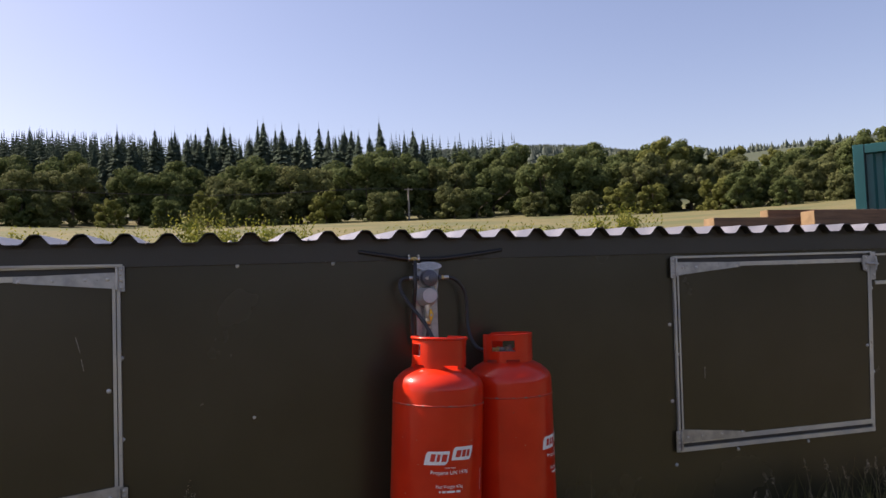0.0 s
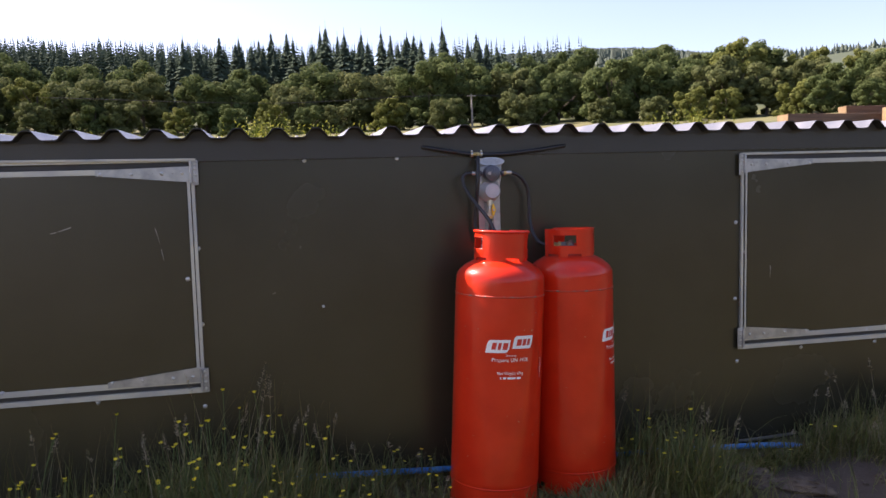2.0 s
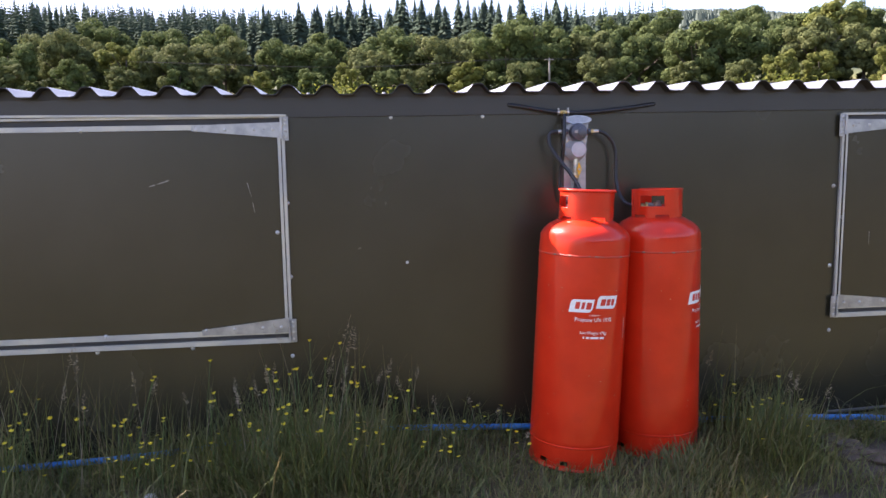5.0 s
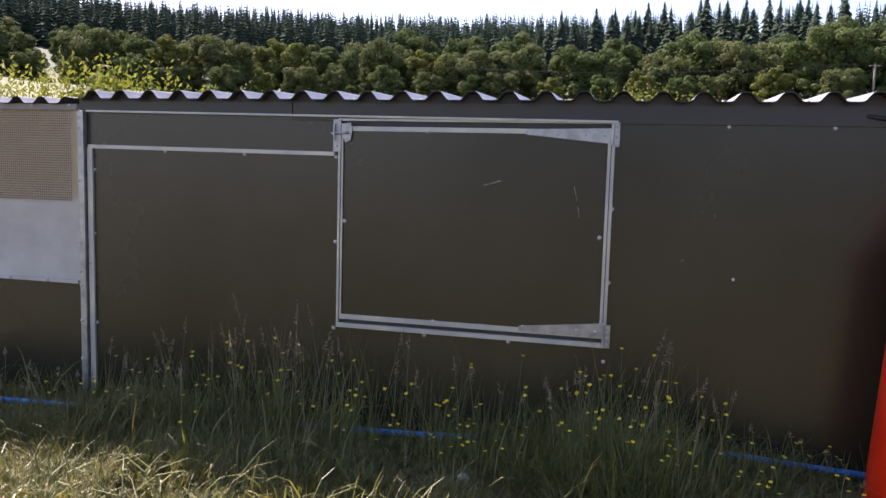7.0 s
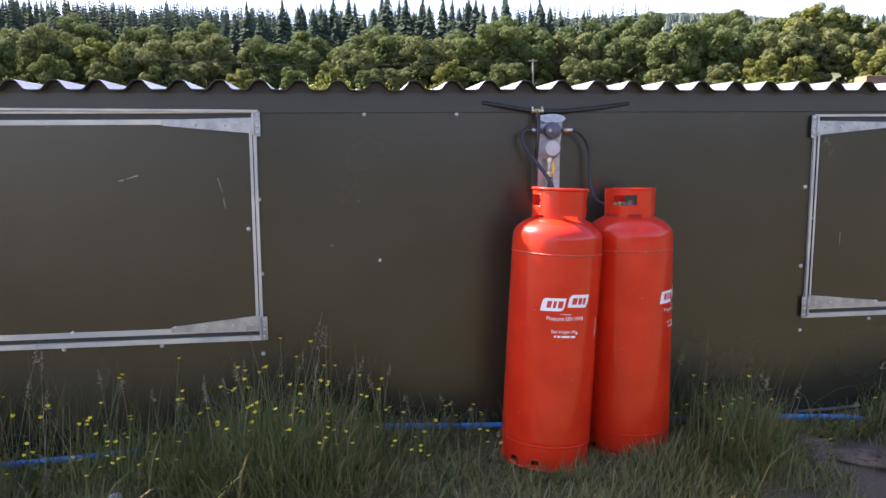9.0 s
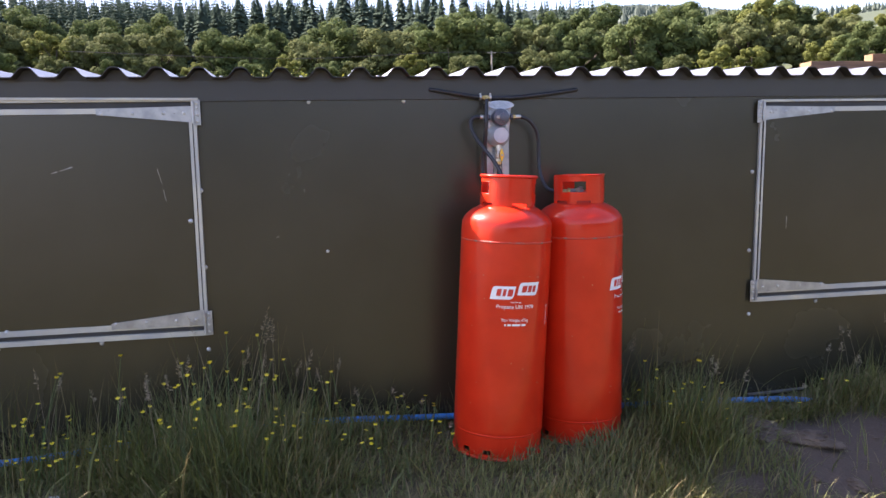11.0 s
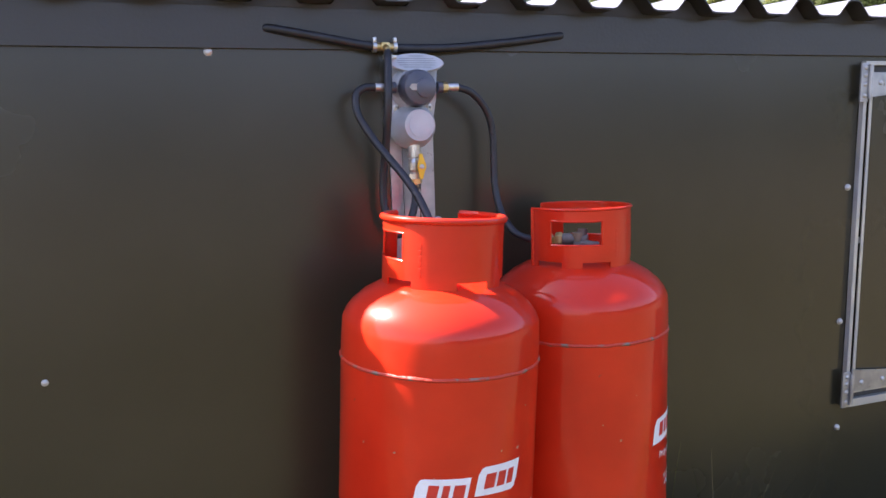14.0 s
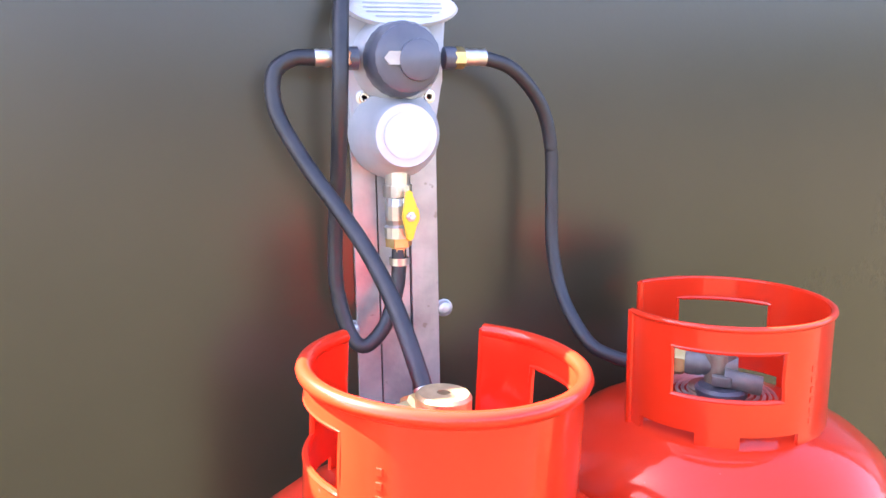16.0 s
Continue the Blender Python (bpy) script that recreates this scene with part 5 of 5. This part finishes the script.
# telegraph pole and its wires
px, py = polar(14.5, 118)
pz = ground_z(px, py)
pole = thing("telegraph_pole", (px, py, pz), "slim weathered wooden pole in front of the trees", "pole")
b = B()
tube(b, [(px, py, pz - 0.4), (px, py, pz + 3), (px, py, 1.4 + 118 * 0.136)], 0.17, 10, 2, 0.12)
part("shaft", b, M_POLE, pole)
b = B()
box(b, px - 0.7, px + 0.7, py - 0.06, py + 0.06, 1.4 + 118 * 0.136 - 0.35, 1.4 + 118 * 0.136 - 0.22)
part("crossarm", b, M_POLE, pole)
for dx in (-0.6, 0.6):
    b = B()
    zt = 1.4 + 118 * 0.136 - 0.15
    tube(b, [(px + dx - 60, py - 4, zt - 0.6), (px + dx - 30, py - 2, zt - 1.3), (px + dx, py, zt), (px + dx + 35, py + 5, zt - 1.4), (px + dx + 70, py + 10, zt - 0.4)], 0.022, 5, 6)
    solid("overhead_wire", b, M_RUBBER, "thin overhead wire strung from the pole", "wire", "overhead wires")


# ---- grass, flowers and soil ----
def blades(n, pick, wmin, wmax, material, name, label, seed, bend=(0.3, 1.4), lean=0.3):
    """Tapering blades that arch over; pick(rnd) gives x, y and the blade's length."""
    r2 = random.Random(seed)
    vs, fs = [], []
    for _ in range(n):
        q = pick(r2)
        if q is None:
            continue
        x, y, length = q
        floor = ground_z(x, y)
        z = floor - 0.006
        a = 5.0 * noise.noise((x * 2.3, y * 2.3, 12.0)) + r2.gauss(0, 1.5)
        th = r2.uniform(0.0, lean)
        turn = r2.uniform(*bend) / 4
        ca, sa = math.cos(a), math.sin(a)
        w = r2.uniform(wmin, wmax) * 0.5
        f = a + math.pi / 2 + r2.uniform(-0.7, 0.7)
        sx, sy = math.cos(f) * w, math.sin(f) * w
        k = len(vs)
        for i, taper in enumerate((0.75, 1.0, 0.9, 0.6)):
            vs += [(x - sx * taper, y - sy * taper, z), (x + sx * taper, y + sy * taper, z)]
            d = length / 4
            x, y, z = x + ca * math.sin(th) * d, min(y + sa * math.sin(th) * d, -0.006), max(z + math.cos(th) * d, floor + 0.003)
            th = min(th + turn, 2.4)
        vs.append((x, y, z))
        fs += [(k, k + 1, k + 3, k + 2), (k + 2, k + 3, k + 5, k + 4), (k + 4, k + 5, k + 7, k + 6), (k + 6, k + 7, k + 8)]
    return tagged(new(name, raw_mesh(name, vs, fs, material)), label, "grass", kind="stuff")


def blocked(x, y):
    for cx, cy in ((C1[0], C1[1]), (C2[0], C2[1])):
        if (x - cx) ** 2 + (y - cy) ** 2 < 0.186 ** 2:
            return True
    return y > -0.012


def bare(x, y):
    """How bare the soil is, 0 to 1."""
    d = math.hypot((x - 1.85) / 0.70, (y + 0.72) / 0.42) + 0.55 * noise.noise((x * 4, y * 4, 7))
    e = math.hypot((x - 1.70) / 0.34, (y + 0.10) / 0.16) + 0.2 * noise.noise((x * 6, y * 6, 1))
    return max(step(1.15, 0.6, d), step(1.2, 0.7, e))


def trodden(x, y):
    """Where the grass lies low and the pipe shows, 0 to 1."""
    if y > -0.05:
        return 0.0
    return min(1.0, math.exp(-((x + 3.85) / 0.40) ** 2) + math.exp(-((x + 1.66) / 0.30) ** 2) + 0.8 * math.exp(-((x + 0.12) / 0.30) ** 2))


def tall_at(x, y):
    """Height of the uncut grass by the wall."""
    lump = 0.5 + 0.5 * noise.noise((x * 1.6, y * 2.0, 9.0))
    h = 0.10 + 0.15 * lump
    h += 0.16 * math.exp(-((x + 0.80) / 0.38) ** 2) + 0.08 * math.exp(-((x + 2.0) / 0.8) ** 2) + 0.05 * math.exp(-((x + 3.5) / 0.6) ** 2)
    h += 0.13 * math.exp(-((x - 1.2) / 0.2) ** 2) + 0.09 * math.exp(-((x + 2.1) / 0.7) ** 2)
    h -= 0.17 * math.exp(-((x + 0.10) / 0.24) ** 2) + 0.16 * math.exp(-((x - 1.72) / 0.33) ** 2)
    h -= 0.10 * math.exp(-((x + 3.85) / 0.4) ** 2)
    return max(0.05, h)


def edge(x):
    """How far the uncut band reaches from the wall."""
    return 0.34 + 0.16 * noise.noise((x * 0.9, 4.0, 0)) + 0.25 * math.exp(-((x + 0.80) / 0.38) ** 2) + 0.22 * step(-1.6, -3.0, x) + 0.34 * math.exp(-((x - 1.2) / 0.22) ** 2)


def pick_tall(r2):
    x = r2.uniform(-4.5, 3.5)
    y = -r2.random() ** 0.9 * 0.85 - 0.012
    if -y > edge(x) * r2.uniform(0.6, 1.25) or blocked(x, y) or r2.random() < bare(x, y) or (0.08 < x < 0.93 and y < -0.12):
        return None
    tuft = noise.noise((x * 3.4, y * 3.4, 20)) + 0.5 * noise.noise((x * 9, y * 9, 3))
    tuft += 0.6 * math.exp(-((x + 0.80) / 0.34) ** 2) + 0.6 * math.exp(-((x - 1.22) / 0.26) ** 2)
    if r2.random() > 0.10 + 0.9 * step(-0.15, 0.35, tuft) or r2.random() < 0.85 * trodden(x, y):
        return None
    return x, y, tall_at(x, y) * r2.uniform(0.45, 1.25) * (1 - 0.55 * trodden(x, y))


def pick_mat(r2):
    x, y = r2.uniform(-4.6, 2.9), -r2.random() * 1.5 - 0.03
    if blocked(x, y) or r2.random() < bare(x, y) * 0.95:
        return None
    tuft = noise.noise((x * 3.0, y * 3.0, 41)) + 0.5 * noise.noise((x * 8, y * 8, 5))
    if r2.random() > 0.45 + 0.55 * step(-0.3, 0.3, tuft):
        return None
    g = 0.125 + 0.06 * tuft
    if -0.05 < x < 1.0 and y > -0.75:
        g *= 0.7
    return x, y, max(0.04, g) * r2.uniform(0.5, 1.6) * (1 - 0.45 * trodden(x, y))


def pick_wisp(r2):
    x = r2.uniform(-4.4, 3.2)
    y = -r2.uniform(0.02, 0.55)
    if blocked(x, y) or r2.random() < bare(x, y) or (0.08 < x < 0.93 and y < -0.12):
        return None
    return x, y, tall_at(x, y) * r2.uniform(0.9, 1.75) + 0.06


def pick_arch(r2):
    x, y = r2.uniform(-4.6, 1.5), -r2.uniform(0.12, 1.25)
    if blocked(x, y) or r2.random() < bare(x, y) or (0.0 < x < 1.0) or r2.random() > 0.25 + 0.75 * step(-0.8, -2.2, x):
        return None
    return x, y, r2.uniform(0.18, 0.44)


def pick_lush(r2):
    x, y = r2.uniform(-4.8, -0.9), -0.74 - r2.random() * 1.1
    if r2.random() > step(-0.9, -2.4, x) * 0.9 + 0.1 or noise.noise((x * 3.6, y * 3.6, 33)) < -0.12:
        return None
    return x, y, (0.15 + 0.12 * noise.noise((x * 2.6, y * 2.6, 30))) * r2.uniform(0.5, 1.5)


def pick_yard(r2):
    x, y = r2.uniform(-7, 6), -2.0 - r2.random() * 4.0
    return x, y, max(0.03, 0.08 + 0.06 * noise.noise((x * 2.2, y * 2.2, 3))) * r2.uniform(0.6, 1.5)


# grass copy with sunlight put into its yellow-green colour, for the strip in sun
M_SUNLITGRASS = mat("sunlit_tint_grass", (0.080, 0.100, 0.010), (0.27, 0.215, 0.026), 3.0, rough=0.5, island=True, translucent=0.35)
blades(52000, pick_tall, 0.0020, 0.0046, M_GRASS, "tall_grass", "uncut green grass in tufts along the foot of the wall", 5, (0.2, 2.5), 0.5)
blades(4500, pick_tall, 0.002, 0.004, M_STRAW, "straw_grass", "dry stalks among the uncut grass", 6, (0.2, 1.8), 0.6)
blades(88000, pick_mat, 0.0024, 0.0050, M_GRASS, "matted_grass", "low matted green grass in front of the wall", 7, (0.4, 1.9), 0.8)
blades(38000, pick_mat, 0.002, 0.0042, M_STRAW, "dry_thatch", "dry straw-coloured thatch of trodden grass", 8, (0.2, 1.4), 1.1)
blades(900, pick_wisp, 0.0016, 0.0030, M_GRASS, "grass_stems", "thin green stems standing in the uncut grass", 19, (0.1, 0.8), 0.25)
blades(700, pick_wisp, 0.0015, 0.0028, M_STRAW, "grass_wisps", "thin tall grass stalks standing above the rest", 9, (0.1, 1.0), 0.25)
blades(700, pick_arch, 0.0040, 0.0075, M_GRASS, "arching_blades", "long broad grass blades arching over", 23, (1.2, 2.8), 0.4)
blades(220, pick_arch, 0.0030, 0.0055, M_STRAW, "arching_straw", "long pale dry blades arching over", 24, (0.9, 2.6), 0.5)
blades(11000, pick_lush, 0.0040, 0.0085, M_SUNLITGRASS, "meadow_grass", "longer meadow grass in front of the hatches, tinted yellow-green as sunlit", 12, (0.5, 2.6), 0.7)
blades(36000, pick_yard, 0.004, 0.008, M_GRASS, "yard_grass", "short sunlit grass of the yard", 10, (0.4, 2.0), 0.8)
blades(24000, pick_yard, 0.003, 0.006, M_STRAW, "yard_thatch", "dry straw among the yard grass", 11, (0.2, 1.6), 1.4)

# seed heads on tall stalks
r2 = random.Random(14)
vs, fs = [], []
for _ in range(150):
    q = pick_wisp(r2)
    if q is None:
        continue
    x, y, h = q
    z0 = ground_z(x, y)
    a = r2.uniform(0, 6.28)
    tip = Vector((x + math.cos(a) * h * 0.25, min(y + math.sin(a) * h * 0.25, -0.02), z0 + h))
    root = Vector((x, y, z0))
    k = len(vs)
    s = Vector((0.0009, 0, 0))
    mid = root.lerp(tip, 0.55) + Vector((0, 0, h * 0.05))
    vs += [root - s, root + s, mid - s, mid + s, tip]
    fs += [(k, k + 1, k + 3, k + 2), (k + 2, k + 3, k + 4)]
    for j in range(22):
        u = j / 21
        p = mid.lerp(tip, 0.55 + 0.45 * u)
        d = Vector((r2.uniform(-1, 1), r2.uniform(-1, 1), r2.uniform(-0.1, 0.8))).normalized() * (0.014 * (1.1 - u) + 0.004)
        o = d.orthogonal().normalized() * 0.0017
        k = len(vs)
        vs += [p, p + d * 0.6 + o, p + d, p + d * 0.6 - o]
        fs.append((k, k + 1, k + 2, k + 3))
tagged(new("seed_heads", raw_mesh("seed_heads", vs, fs, M_SEED)), "feathery brown grass seed heads along the wall", "grass", kind="stuff")


def buttercup(h, lean, seed):
    r3 = random.Random(seed)
    t = thing("buttercup", (0, 0, 0), "yellow buttercup on a thin green stem in the uncut grass", "flower", "buttercups by the wall")
    b = B()
    tube(b, [(0, 0, -0.01), (lean * 0.3, lean * 0.1, h * 0.5), (lean, lean * 0.2, h)], 0.0011, 5, 3)
    new("stem", mesh_of(b, "stem", M_STEM)).parent = t
    b = B()
    for k in range(5):
        a = 2 * math.pi * k / 5 + r3.uniform(0, 0.3)
        d, s = Vector((math.cos(a), math.sin(a), 0)), Vector((-math.sin(a), math.cos(a), 0))
        c = Vector((lean, lean * 0.2, h))
        q = [c, c + d * 0.0048 + s * 0.0046 + Vector((0, 0, 0.004)), c + d * 0.0084 + s * 0.0032 + Vector((0, 0, 0.009)),
             c + d * 0.0084 - s * 0.0032 + Vector((0, 0, 0.009)), c + d * 0.0048 - s * 0.0046 + Vector((0, 0, 0.004))]
        b.faces.new([b.verts.new(v) for v in q])
    me = bpy.data.meshes.new("petals")
    b.to_mesh(me)
    b.free()
    me.materials.append(M_PETAL)
    new("petals", me).parent = t
    return t


bp = [buttercup(0.30, 0.03, 1), buttercup(0.36, -0.04, 2), buttercup(0.24, 0.02, 3), buttercup(0.42, 0.05, 4)]
bfirst = [True] * 4
r2 = random.Random(77)
spots = []
for cx, sp_x, n in ((-0.75, 0.26, 66), (-1.5, 0.35, 50), (-2.5, 0.45, 42), (-3.3, 0.3, 12), (-0.15, 0.2, 12), (0.08, 0.06, 8), (1.08, 0.14, 14), (1.35, 0.2, 6), (2.2, 0.15, 3)):
    for _ in range(n):
        spots.append((r2.gauss(cx, sp_x), -r2.uniform(0.06, 0.52)))
for x, y in spots:
    if blocked(x, y):
        continue
    k = r2.randrange(4)
    m = Matrix.LocRotScale((x, y, ground_z(x, y)), Euler((r2.uniform(-0.2, 0.3), r2.uniform(-0.3, 0.3), r2.uniform(0, 6.28))), None)
    if bfirst[k]:
        ob, bfirst[k] = bp[k], False
        ob.matrix_basis = m
    else:
        ob = copy_thing(bp[k], m)
    s = (tall_at(x, y) + 0.05) / 0.36 * r2.uniform(0.45, 1.2)
    ob.scale = (1.0, 1.0, min(1.25, max(0.35, s)))

# clods and a ridge of dug earth
r2 = random.Random(5)
for k in range(26):
    x, y = r2.gauss(1.80, 0.36), min(-0.06, r2.gauss(-0.70, 0.24))
    s = r2.choice([0.012, 0.016, 0.022, 0.034])
    long, spin = r2.uniform(0.9, 1.5), r2.uniform(0, 3.1)
    if k < 3:
        x, y, s, long, spin = ((1.43, -0.44, 0.085, 1.35, -0.3), (1.60, -0.55, 0.060, 2.0, -0.55), (1.28, -0.40, 0.050, 1.3, 0.2))[k]
    if blocked(x, y):
        continue
    b = B()
    bmesh.ops.create_icosphere(b, subdivisions=3 if s < 0.05 else 4, radius=s)
    for v in b.verts:
        q = v.co / s
        v.co *= 1 + 0.5 * noise.noise(q * 0.9 + Vector((k * 3.1, 0, 0))) + 0.28 * noise.noise(q * 2.6 + Vector((0, k, 0))) + 0.14 * noise.noise(q * 6.5)
        v.co.x *= long
        v.co.z *= 0.55
    bmesh.ops.rotate(b, verts=b.verts, cent=(0, 0, 0), matrix=Matrix.Rotation(spin, 3, 'Z'))
    bmesh.ops.translate(b, verts=b.verts, vec=(x, y, ground_z(x, y) + s * 0.12))
    solid("soil_clod", b, M_SOIL, "crumbling lump of brown earth on the bare soil", "soil clod", "soil clods")

# a pale stone in the trodden grass
b = B()
bmesh.ops.create_icosphere(b, subdivisions=2, radius=0.026)
for v in b.verts:
    v.co *= 1 + 0.35 * noise.noise(v.co * 40)
    v.co.z *= 0.6
bmesh.ops.translate(b, verts=b.verts, vec=(-1.39, -0.445, ground_z(-1.39, -0.445) + 0.012))
solid("stone", b, mat("pale_stone", (0.42, 0.40, 0.37), (0.55, 0.53, 0.50), 40, rough=0.9, bump=0.2), "small pale stone lying in the trodden grass", "stone", smooth=True)
